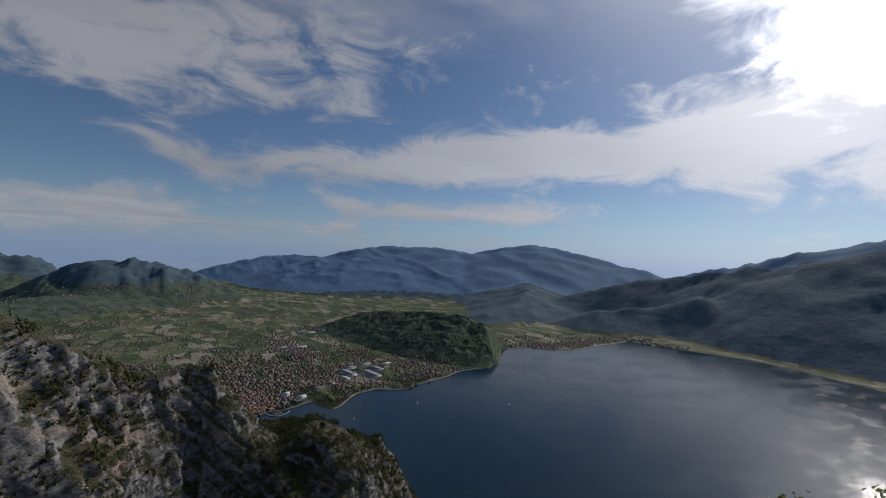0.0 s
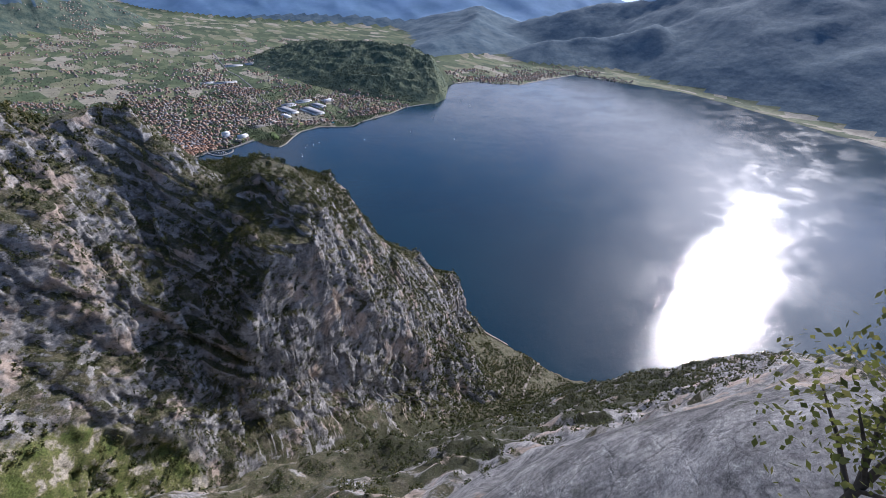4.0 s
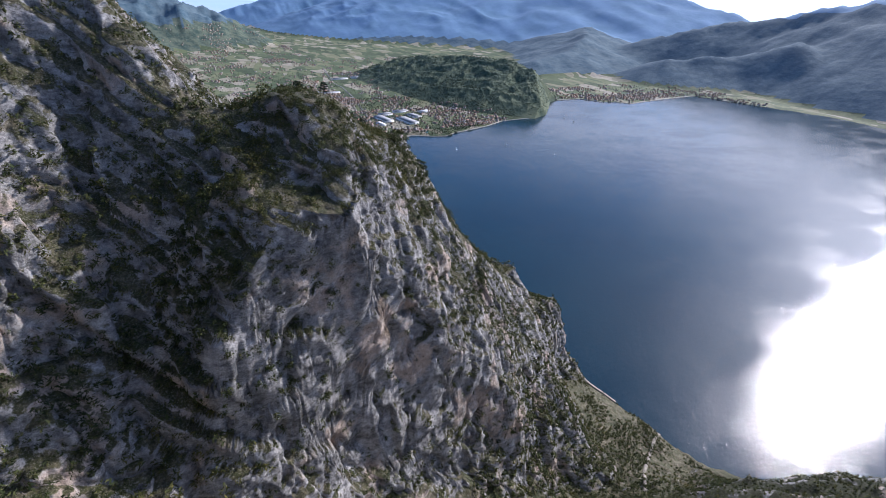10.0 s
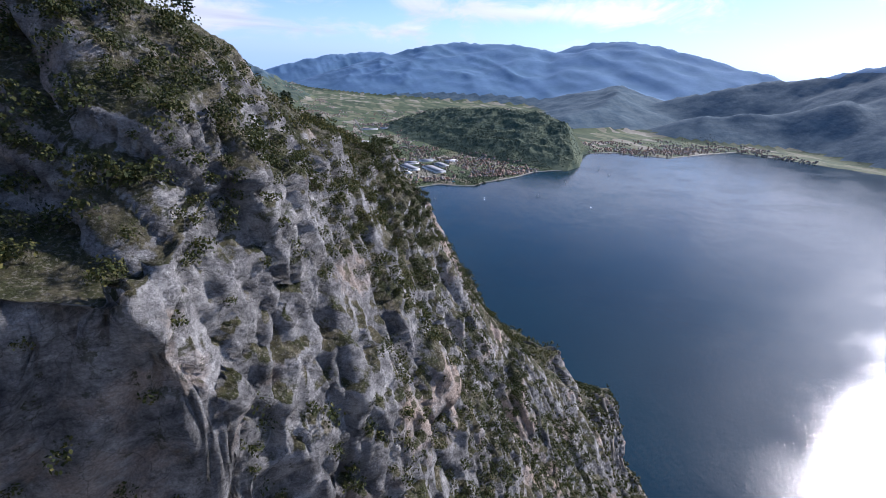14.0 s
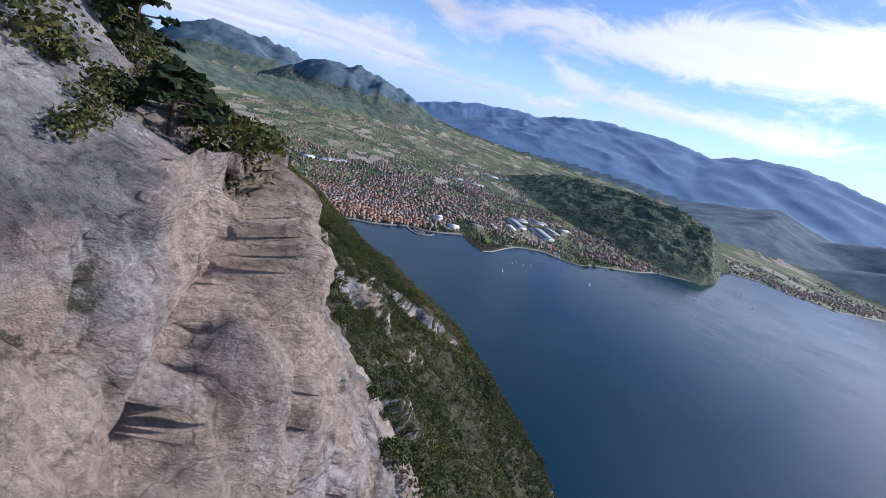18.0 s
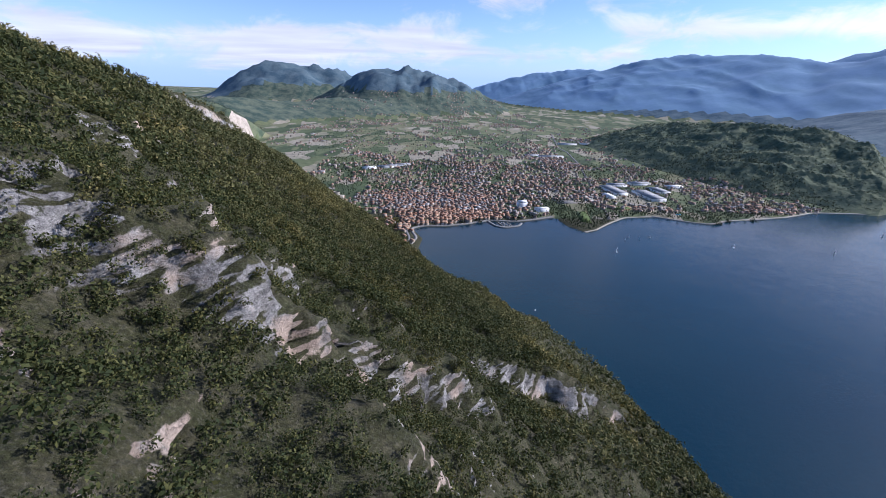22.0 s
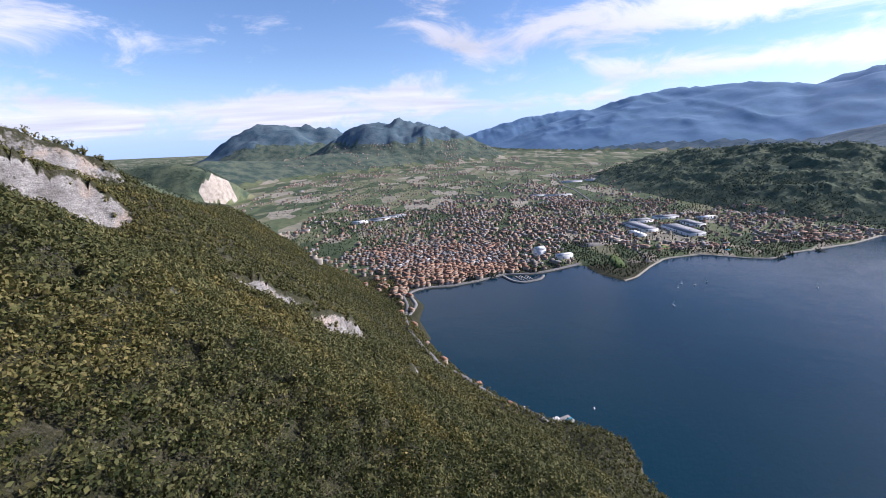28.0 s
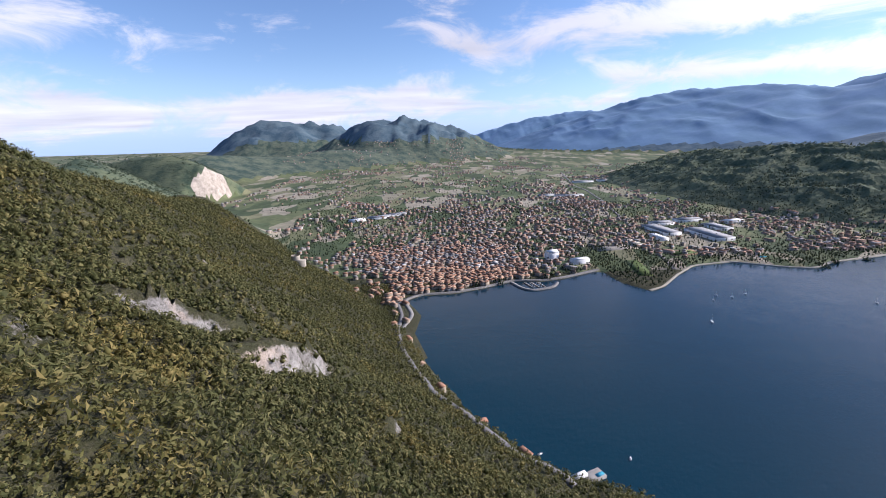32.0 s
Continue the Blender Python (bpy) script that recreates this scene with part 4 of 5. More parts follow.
def ico(rx, rz, centre, seed):
    # a plain eight-sided heart is enough
    v = np.array([(1, 0, 0), (0, 1, 0), (-1, 0, 0), (0, -1, 0), (0, 0, 1), (0, 0, -1)], float)
    f = np.array([(0, 1, 4), (1, 2, 4), (2, 3, 4), (3, 0, 4), (1, 0, 5), (2, 1, 5), (3, 2, 5), (0, 3, 5)])
    r = np.random.default_rng(seed)
    v = v * np.array([rx, rx, rz]) * r.uniform(0.75, 1.15, len(v))[:, None] + centre
    return v, f


def tapered(points, radii, sides=6):
    """A bent tapered limb through points: verts and quads."""
    pts = np.asarray(points, float)
    rings = []
    for i, p in enumerate(pts):
        t = pts[min(i + 1, len(pts) - 1)] - pts[max(i - 1, 0)]
        t /= np.linalg.norm(t) + 1e-9
        u = np.cross(t, (0.3, 0.9, 0.2))
        u /= np.linalg.norm(u)
        w = np.cross(t, u)
        a = np.arange(sides) * 2 * np.pi / sides
        rings.append(p + radii[i] * (np.cos(a)[:, None] * u + np.sin(a)[:, None] * w))
    v = np.concatenate(rings)
    q = []
    for i in range(len(pts) - 1):
        for k in range(sides):
            k2 = (k + 1) % sides
            q.append((i * sides + k, i * sides + k2, (i + 1) * sides + k2, (i + 1) * sides + k))
    return v, np.array(q)


def join(pieces):
    vs, fs, n = [], [], 0
    for v, f in pieces:
        vs.append(v)
        fs.append(f + n)
        n += len(v)
    return np.concatenate(vs), np.concatenate(fs)


def broad_tree(seed, quads, height=3.2, spread=1.5, leaf=0.34):
    """Trunk with limbs and a crown of leaf sprays, as two meshes."""
    r = np.random.default_rng(seed)
    lean = r.uniform(-0.25, 0.25, 2)
    top = np.array([lean[0], lean[1], height * 0.72])
    limbs = [tapered([(0, 0, -0.6), top * 0.5, top], [0.13, 0.09, 0.04])]
    for k in range(5):
        a = k * 1.26 + r.uniform(-0.4, 0.4)
        s = top * r.uniform(0.35, 0.6)
        e = s + np.array([math.cos(a) * spread * 0.7, math.sin(a) * spread * 0.7, height * r.uniform(0.18, 0.35)])
        limbs.append(tapered([s, (s + e) / 2 + (0, 0, 0.1), e], [0.06, 0.045, 0.02], 4))
    tv, tf = join(limbs)
    v = leaf_quads(quads, seed, spread, height * 0.40, np.array([lean[0], lean[1], height * 0.62]), leaf, 9)
    q = np.arange(len(v)).reshape(-1, 4)
    return mesh_of("trunk", tv, tf, [M_BARK]), (v, q)


def pine_tree(seed, height=5.0):
    r = np.random.default_rng(seed)
    limbs = [tapered([(0, 0, -0.8), (0.1, 0, height * 0.5), (0.25, 0.1, height)], [0.16, 0.10, 0.03])]
    leaves = []
    for k in range(16):
        z = height * (0.38 + 0.6 * k / 16)
        a = k * 2.4 + r.uniform(-0.3, 0.3)
        reach = (1.9 - 1.35 * k / 16) * r.uniform(0.7, 1.15)
        s = np.array([0.2 * z / height, 0, z])
        e = s + np.array([math.cos(a) * reach, math.sin(a) * reach, 0.12])
        limbs.append(tapered([s, e], [0.045, 0.015], 4))
        leaves.append(leaf_quads(26, seed * 50 + k, 0.62, 0.16, s + (e - s) * 0.72, 0.26, 4, flat=0.9))
    tv, tf = join(limbs)
    v = np.concatenate(leaves)
    return mesh_of("trunk", tv, tf, [M_BARK]), mesh_of("crown", v, np.arange(len(v)).reshape(-1, 4), [M_PINE])


# places for the woods on the mountain
def scatter(x0, x1, y0, y1, step):
    gx, gy = np.meshgrid(np.arange(x0, x1, step), np.arange(y0, y1, step))
    x = gx.ravel() + rng.uniform(-0.5, 0.5, gx.size) * step
    y = gy.ravel() + rng.uniform(-0.5, 0.5, gx.size) * step
    return x, y


def wood_cover(x, y):
    """Share of ground under trees: closed in the north, bushes on ledges in the rocks."""
    s = grid_at(MOUNT_SLOPE, x, y)
    z = mount_z(x, y)
    n = fbm(x / 38, y / 38, 4, 61)
    north = np.interp(y, [-1010, -960, -930, -880, -800, -770, -690, -640, -560, -515, -470, 60], [0.35, 0.10, 0.12, 0.45, 0.55, 0.72, 0.50, 0.72, 0.85, 0.98, 1.0, 1.0])
    east = np.interp(x, [-330, -60, 40, 120, 430], [-0.25, 0, 0.6, 0.9, 0.9]) * (y < -790)
    ledge = np.clip((1.35 - s) / 0.6, 0, 1)
    cover = north + east + 0.55 * n * np.where(y > -515, 0.35, 1.0)
    for bx, by, bl, bw, turn, _ in BARE:
        c, q = math.cos(radians(turn)), math.sin(radians(turn))
        u, v = (x - bx) * c + (y - by) * q, -(x - bx) * q + (y - by) * c
        v = v + 0.9 * bw * fbm(x / 9, y / 9, 3, 67)
        cover = cover - 1.1 * np.exp(-(u / bl) ** 4 - (v / bw) ** 2)
    return np.where(z > 1.5, np.where(y > -515, cover * (0.9 + 0.1 * ledge), cover * (0.45 + 0.55 * ledge)), 0)


wood_x, wood_y, wood_z = [], [], []
for box in ((-235, 175, -472, 30, 2.4), (-90, 70, -470, -300, 2.5), (-200, 420, -930, -824, 2.7), (-330, -235, -480, 30, 4.2), (-330, -150, -824, -472, 3.4)):
    x, y = scatter(*box)
    keep = rng.uniform(0, 1, len(x)) < wood_cover(x, y)
    wood_x.append(x[keep])
    wood_y.append(y[keep])
    wood_z.append(mount_z(x[keep], y[keep]))
# on the cliffs the bushes stand wherever a ledge or crack holds soil
fp, fnz = FACE.reshape(-1, 3), FACE_N.reshape(-1, 3)[:, 2]
area = FACE_AREA.reshape(-1)
cover = np.interp(fp[:, 1], [-824, -800, -770, -740, -694, -684, -645, -615, -572, -550, -515, -472], [0.42, 0.42, 0.5, 0.45, 0.5, 1.0, 1.0, 0.8, 1.0, 1.2, 1.1, 1.0])
for hx, hy, hr, k in ((-91, -782, 16, 1.5), (-102, -798, 14, 1.2), (-66, -780, 15, 1.5), (-85, -776, 14, 1.2), (-55, -770, 12, 1.0), (-3, -733, 7, 0.9), (13, -762, 7, 0.6), (-40, -764, 11, 0.9), (-110, -760, 16, 0.7),
                      (-37, -790, 12, -0.3), (-12, -742, 6, -0.3), (-69, -793, 7, -0.3), (-12, -782, 12, -0.3), (45, -790, 34, 1.2), (120, -790, 40, 1.0), (14, -640, 24, 1.3), (27, -620, 20, 1.1), (0, -652, 16, 1.0), (40, -600, 16, 0.8), (2, -562, 12, 1.0), (11, -563, 10, 0.8), (-2, -508, 16, 1.0),
                      (3, -722, 9, 1.0), (6, -714, 7, 0.8), (-5, -729, 10, 1.2), (2, -738, 8, 0.7)):
    cover = cover + k * np.exp(-((fp[:, 0] - hx) ** 2 + (fp[:, 1] - hy) ** 2) / hr ** 2)
cover = cover + 1.0 * fbm(fp[:, 0] / 24, fp[:, 1] / 24 + fp[:, 2] / 40, 3, 61) * np.where(fp[:, 1] > -520, 0.3, 1.0)
cover = cover * np.interp(fnz, [0.08, 0.3, 0.5, 0.8], [0.06, 0.38, 0.85, 1.0]) - 0.9 * bare.reshape(-1)
cover = np.clip(cover, 0, 1) * (fp[:, 2] > 1.5)
pick = rng.uniform(0, 1, len(fp)) < cover * area / 3.9
wood_x.append(fp[pick, 0])
wood_y.append(fp[pick, 1])
wood_z.append(fp[pick, 2])
wood_x, wood_y, wood_z = np.concatenate(wood_x), np.concatenate(wood_y), np.concatenate(wood_z)
# open air beside the cliffs
CLEAR = ((-113, -948, 346), (-100, -931, 325), (-43, -835, 268), (-18, -800, 250), (-2, -777, 242), (13, -744, 233), (24, -712, 226), (29, -660, 214), (30, -545, 188), (32, -428, 164))


def air_gap(x, y, z):
    best = np.full(np.shape(x), 1e9)
    p = np.stack([x, y, z], -1)
    for a, b in zip(CLEAR, CLEAR[1:]):
        a, b = np.array(a, float), np.array(b, float)
        t = np.clip(((p - a) @ (b - a)) / ((b - a) @ (b - a)), 0, 1)[..., None]
        best = np.minimum(best, np.linalg.norm(p - a - t * (b - a), axis=-1))
    return best


free = air_gap(wood_x, wood_y, wood_z + 1.5) > 7
wood_x, wood_y, wood_z = wood_x[free], wood_y[free], wood_z[free]

# the trees that the path passes nearest are single things
gap = air_gap(wood_x, wood_y, wood_z + 1.0)
nearness = gap + rng.uniform(0, 8, len(gap))
order = np.argsort(nearness)
single, rest = order[:300], order[300:]
kinds = []
for k in range(5):
    trunk, (v, q) = broad_tree(100 + k, 300, 2.3 + 0.25 * k, 1.25 + 0.1 * k, 0.20)
    kinds.append((trunk, mesh_of("crown", v, q, [M_LEAF])))
bush_kinds = []
for k in range(5):
    tv, tf = join([tapered([(0, 0, -0.5), (0.1, 0.05, 0.3), (0.25 * math.cos(a), 0.25 * math.sin(a), 0.8)], [0.06, 0.045, 0.02], 5) for a in (0.3 + k, 2.4 + k, 4.5 + k)])
    v = leaf_quads(520, 160 + k, 1.2 + 0.12 * k, 0.85 + 0.06 * k, np.array([0, 0, 0.55]), 0.125, 11)
    bush_kinds.append((mesh_of("trunk", tv, tf, [M_BARK]), mesh_of("crown", v, np.arange(len(v)).reshape(-1, 4), [M_LEAF])))
for n, i in enumerate(single):
    low = wood_y[i] < -676
    trunk, crown = (bush_kinds if low else kinds)[n % 5]
    size = rng.uniform(0.35, 1.05) if low else rng.uniform(0.65, 1.15)
    tree = tagged(new("bush" if low else "tree"), "small dark green bush on the rocky slope" if low else "low dark green oak rooted in the limestone slope",
                  "bush" if low else "tree", "scrub on the mountain side")
    tree.matrix_world = pose(wood_x[i], wood_y[i], wood_z[i], 0, 0, rng.uniform(0, 360)) @ Matrix.Diagonal((size, size, size * rng.uniform(0.8, 1.05), 1))
    part("trunk", trunk, tree)
    part("crown", crown, tree)

# the closed wood
variants = []
for k in range(8):
    tall = 2.3 + 0.22 * k
    wide = 1.25 + 0.07 * k
    v = leaf_quads(50, 300 + k, wide, tall * 0.42, np.array([0, 0, tall * 0.52]), 0.33, 8)
    core = ico(wide * 0.46, tall * 0.26, np.array([0, 0, tall * 0.45]), k)
    variants.append((v, core))
verts, quads, tris, nv = [], [], [], 0
quad_kind, tri_kind = [], []
mid_kinds = [(leaf_quads(85, 320 + k, 1.25 + 0.07 * k, (2.3 + 0.22 * k) * 0.42, np.array([0, 0, (2.3 + 0.22 * k) * 0.52]), 0.24, 9), variants[k][1]) for k in range(8)]
close_kinds = [(leaf_quads(130, 340 + k, 1.25 + 0.07 * k, (2.3 + 0.22 * k) * 0.42, np.array([0, 0, (2.3 + 0.22 * k) * 0.52]), 0.20, 8), variants[k][1]) for k in range(8)]
# far off, each spray is one three-cornered tuft
far_kinds = [leaf_quads(18, 380 + k, 1.25 + 0.07 * k, (2.3 + 0.22 * k) * 0.42, np.array([0, 0, (2.3 + 0.22 * k) * 0.52]), 0.60, 7).reshape(-1, 4, 3)[:, [0, 2, 3]].reshape(-1, 3) for k in range(8)]
for i in rest:
    k = int(rng.integers(0, 8))
    lv, (cv, cf) = (close_kinds if gap[i] < 30 else mid_kinds if gap[i] < 55 else variants)[k]
    far = gap[i] > 75
    if far:
        lv = far_kinds[k]
    a, s = rng.uniform(0, 2 * math.pi), rng.uniform(0.55, 1.1)
    if wood_y[i] < -680:
        s *= 0.95
    elif wood_y[i] > -520:
        s *= 1.32
    c, sn = math.cos(a) * s, math.sin(a) * s
    turn = np.array([[c, sn, 0], [-sn, c, 0], [0, 0, s]])
    at = (wood_x[i], wood_y[i], wood_z[i] - 0.15)
    verts.append(lv @ turn * (1, 1, 1) + at)
    (tris if far else quads).append(np.arange(len(lv)).reshape(-1, 3 if far else 4) + nv)
    # northern trees take the autumn colour that has sunlight painted in
    olive = wood_y[i] > -455 + 40 * math.sin(wood_x[i] / 17) + rng.normal(0, 45)
    (tri_kind if far else quad_kind).append(np.full(len(lv) // (3 if far else 4), olive))
    nv += len(lv)
    if gap[i] < 110:
        continue
    verts.append(cv @ turn + at)
    tris.append(cf + nv)
    tri_kind.append(np.full(len(cf), olive))
    nv += len(cv)
wood = new("forest", mesh_of("forest", np.concatenate(verts), [np.concatenate(quads), np.concatenate(tris)], [M_LEAF, M_OLIVE], np.concatenate(quad_kind + tri_kind)))
tagged(wood, "closed dark green wood of low oaks over the mountain side", "forest", kind="stuff")

# pines on the cliff's edge and the summit
PINES = ((12.5, -691, 5.0), (16, -695.5, 2.4), (9, -686, 4.4), (5, -689, 4.0), (11, -684, 2.8), (0, -693, 4.2), (-36, -748, 4.0), (-44, -751, 3.4), (-30, -742, 3.2), (-52, -742, 2.8), (5, -677, 4.0), (-22, -728, 3.6), (-14, -716, 4.2))
for n, (x, y, h) in enumerate(PINES):
    trunk, crown = pine_tree(500 + n, h)
    tree = tagged(new("pine_tree"), "dark green pine with flat layered boughs on the cliff edge", "pine tree", "pines on the cliff")
    tree.matrix_world = pose(x, y, face_z(x, y) - 0.2, 0, 0, n * 50)
    part("trunk", trunk, tree)
    part("crown", crown, tree)

# leafy trees beside the start
for n, (x, y, h, w) in enumerate(((-99.5, -942.5, 6.6, 2.2), (-101, -947, 6.0, 2.4), (-97.5, -945, 6.2, 2.0), (-98, -951, 6.4, 2.6), (-101.5, -951, 5.6, 2.2))):
    trunk, (v, q) = broad_tree(700 + n, 2200, h, w, 0.085)
    tree = tagged(new("leafy_tree"), "slender tree with sparse yellow-green leaves on the rock edge", "tree", "trees at the edge")
    tree.matrix_world = pose(x, y, float(mount_z(x, y)), 0, 0, 40 * n)
    part("trunk", trunk, tree)
    part("crown", mesh_of("crown", v, q, [M_LIGHTLEAF]), tree)


def block_arrays(seed, level):
    """An angular block: a ball cut by flat planes."""
    bm = bmesh.new()
    bmesh.ops.create_icosphere(bm, subdivisions=level, radius=1)
    v = np.array([list(q.co) for q in bm.verts])
    f = np.array([[q.index for q in p.verts] for p in bm.faces])
    bm.free()
    r = np.random.default_rng(seed)
    v = v * r.uniform(0.88, 1.14, len(v))[:, None]
    for _ in range(9):
        n = r.normal(size=3)
        n /= np.linalg.norm(n)
        over = np.clip(v @ n - r.uniform(0.35, 0.75), 0, None)
        v = v - over[:, None] * n * 0.96
    return v, f


fine_blocks = [block_arrays(950 + k, 3) for k in range(6)]
# the pale cliff at the end of the round hill up the valley
for n, (x, y, z, s) in enumerate(((-470, 170, 100, 14), (-440, 200, 104, 12), (-410, 130, 108, 12))):
    v, f = fine_blocks[n % 6]
    m = np.array([(0.6 * s, 0.3 * s, 0), (-0.35 * s, 0.8 * s, 0), (0, 0, 0.6 * s)])
    cliff = new("pale_cliff", mesh_of("pale_cliff", v @ m + (x, y, z), f, [M_PALE]))
    tagged(cliff, "bare pale rock cliff on the wooded hill", "cliff", "pale cliffs", kind="structure")

# ---- the town by the lake ----
def box_arrays(w, d, h, z0=0.0):
    x, y = w / 2, d / 2
    v = np.array([(-x, -y, z0), (x, -y, z0), (x, y, z0), (-x, y, z0), (-x, -y, h), (x, -y, h), (x, y, h), (-x, y, h)])
    f = np.array([(0, 1, 5, 4), (1, 2, 6, 5), (2, 3, 7, 6), (3, 0, 4, 7), (4, 5, 6, 7)])
    return v, f


def roof_arrays(w, d, h, rise, hip):
    """A pitched roof with eaves; hip draws the ridge ends in."""
    x, y, e = w / 2 + 0.25, d / 2 + 0.25, h - 0.08
    r = x - hip
    v = np.array([(-x, -y, e), (x, -y, e), (x, y, e), (-x, y, e), (-r, 0, h + rise), (r, 0, h + rise)])
    f = np.array([(0, 1, 5, 4), (2, 3, 4, 5), (1, 2, 5, 5), (3, 0, 4, 4), (3, 2, 1, 0)])
    return v, f


def clean_faces(f):
    quads = np.array([q for q in f if len(set(q)) == 4])
    tris = np.array([list(dict.fromkeys(q)) for q in f if len(set(q)) == 3])
    return quads, tris


def town_cover(x, y, d):
    """How closely built: the old town at the harbour, suburbs, then scattered farms."""
    old = np.exp(-(((x - 45) / 90) ** 2 + ((y - 90) / 110) ** 2))
    mid = np.exp(-(((x - 190) / 300) ** 2 + ((y - 260) / 270) ** 2))
    east = np.exp(-(((x - 610) / 190) ** 2 + ((y - 230) / 120) ** 2))
    tor = np.exp(-(((x - 1420) / 260) ** 2 + ((y - 290) / 60) ** 2)) + np.exp(-(((x - 1200) / 90) ** 2 + ((y - 330) / 50) ** 2)) + 0.7 * np.exp(-(((x - 1720) / 60) ** 2 + ((y - 60) / 220) ** 2))
    n = fbm(x / 90, y / 90, 3, 71)
    village = np.clip(fbm(x / 210, y / 210, 3, 83) - 0.28, 0, 1) * 2.2
    cover = 1.1 * old + 0.60 * mid + 0.52 * east + 0.8 * tor + village * np.clip((y - 350) / 200, 0, 1) + 0.05
    return (cover + 0.5 * n * (1 - old)) * (d > 5)


def in_park(x, y):
    return ((x > 225) & (x < 440) & (y < 105)) | ((x > 210) & (x < 300) & (y < 170)) | ((x > 440) & (x < 640) & (y < 118))


def house_sites():
    out = []
    for x0, x1, y0, y1, step in ((-150, 130, -30, 190, 6.0), (-260, 720, -20, 620, 8.6), (-500, 1200, 600, 1500, 13.0), (1040, 1850, 20, 520, 9.5), (-700, 500, 1500, 2250, 17.0)):
        x, y = scatter(x0, x1, y0, y1, step)
        # streets keep the houses in line
        x, y = np.round(x / step) * step * 0.3 + x * 0.7, np.round(y / step) * step * 0.3 + y * 0.7
        d = signed_shore(x, y)
        z = ground_z(x, y)
        flat = 1.4 + 0.006 * np.clip(d, 0, 2500)
        ok = (rng.uniform(0, 1, len(x)) < town_cover(x, y, d)) & (z < flat + (110 if step == 17.0 else 9)) & ~in_park(x, y)
        if step == 8.6:
            ok &= ~((x < 130) & (y < 190) & (x > -140))
        ok &= ~((x > 330) & (x < 520) & (y > 150) & (y < 330) & (rng.uniform(0, 1, len(x)) < 0.75))
        out.append(np.stack([x, y, z, np.full(len(x), step)], 1)[ok])
    return np.concatenate(out)


sites = house_sites()
# houses along the lakeside road
side = np.array([(-13, -20), (-20, 2), (-3, -66), (-15, -48), (2, -104), (-12, -84), (14, -150), (28, -186), (50, -218), (70, -240), (-26, -14)], float)
sites = np.concatenate([sites, np.c_[side, ground_z(side[:, 0], side[:, 1]), np.full(len(side), 7.0)]])
sites = sites[np.argsort(np.hypot(sites[:, 0] - 40, sites[:, 1] + 120))]
house_turn = lambda x, y: 24 + 18 * math.sin(x / 130) + 14 * math.cos(y / 150)
wv, wq, rv, rq, rt, nw, nr = [], [], [], [], [], 0, 0
house_meshes = []
for k in range(10):
    w, d, h = 4.6 + 0.32 * k, 4.0 + 0.25 * (k % 4), 2.4 + 0.3 * ((k * 3) % 7)
    bv, bf = box_arrays(w, d, h, -1.2)
    tv, tf = roof_arrays(w, d, h, 0.85 + 0.12 * (k % 3), 0.0 if k % 2 else 1.2)
    tq, tt = clean_faces(tf)
    house_meshes.append((mesh_of("wall", bv, bf, [M_WALL1]), mesh_of("roof", tv, [tq, tt], [M_ROOF1])))
for n, (x, y, z, step) in enumerate(sites):
    turn = house_turn(x, y) + 90 * int(rng.integers(0, 2)) + rng.uniform(-6, 6)
    if n < 300:
        wall, roof = house_meshes[int(rng.integers(0, 10))]
        house = tagged(new("house"), "plastered town house with a terracotta tile roof", "house", "houses of the town")
        house.matrix_world = pose(x, y, z, 0, 0, turn)
        part("wall", wall, house)
        part("roof", roof, house)
        continue
    big = rng.uniform(0, 1) < (0.10 if step > 8 else 0.0)
    w = rng.uniform(4.2, 7.4) * (1.9 if big else 1)
    d, h = rng.uniform(3.6, 5.2) * (1.5 if big else 1), rng.uniform(2.0, 4.2)
    c, s = math.cos(radians(turn)), math.sin(radians(turn))
    m = np.array([[c, s, 0], [-s, c, 0], [0, 0, 1]])
    bv, bf = box_arrays(w, d, h, -1.5)
    tv, tf = roof_arrays(w, d, h, 0.3 if big else rng.uniform(0.8, 1.3), 0.0 if rng.uniform() < 0.5 else min(w, d) * 0.45)
    wv.append(bv @ m + (x, y, z))
    wq.append(bf + nw)
    nw += 8
    rv.append(tv @ m + (x, y, z))
    q, t = clean_faces(tf)
    rq.append(q + nr)
    rt.append(t + nr)
    nr += 6
walls, roofs = np.concatenate(wv), np.concatenate(rv)
wq, rq, rt = np.concatenate(wq), np.concatenate(rq) + nw, np.concatenate(rt) + nw
town = new("town_houses", mesh_of("town_houses", np.concatenate([walls, roofs]), [wq, rq, rt], [M_WALL, M_ROOF],
                                  np.concatenate([np.zeros(len(wq)), np.ones(len(rq) + len(rt))])))
tagged(town, "many plastered houses with terracotta roofs across the valley", "houses", kind="stuff")

# garden and street trees, orchard rows, the lakeside park
tx, ty = [], []
for x0, x1, y0, y1, step in ((-240, 760, -20, 520, 5.4), (-350, 1000, 500, 1100, 14), (1040, 1800, 100, 460, 14)):
    x, y = scatter(x0, x1, y0, y1, step)
    d = signed_shore(x, y)
    ok = (d > 3) & (rng.uniform(0, 1, len(x)) < 0.62 + 0.5 * fbm(x / 60, y / 60, 3, 91)) & ~((x < 110) & (y < 150) & (rng.uniform(0, 1, len(x)) < 0.8))
    tx.append(x[ok]), ty.append(y[ok])
x, y = scatter(205, 650, -10, 170, 4.2)
d = signed_shore(x, y)
ok = (d > 3.5) & in_park(x, y) & (rng.uniform(0, 1, len(x)) < 0.8) & ~((np.abs(x - 345) < 26) & (np.abs(y - 128) < 15)) & ~((np.abs(x - 262) < 9) & (y > 40))
tx.append(x[ok]), ty.append(y[ok])
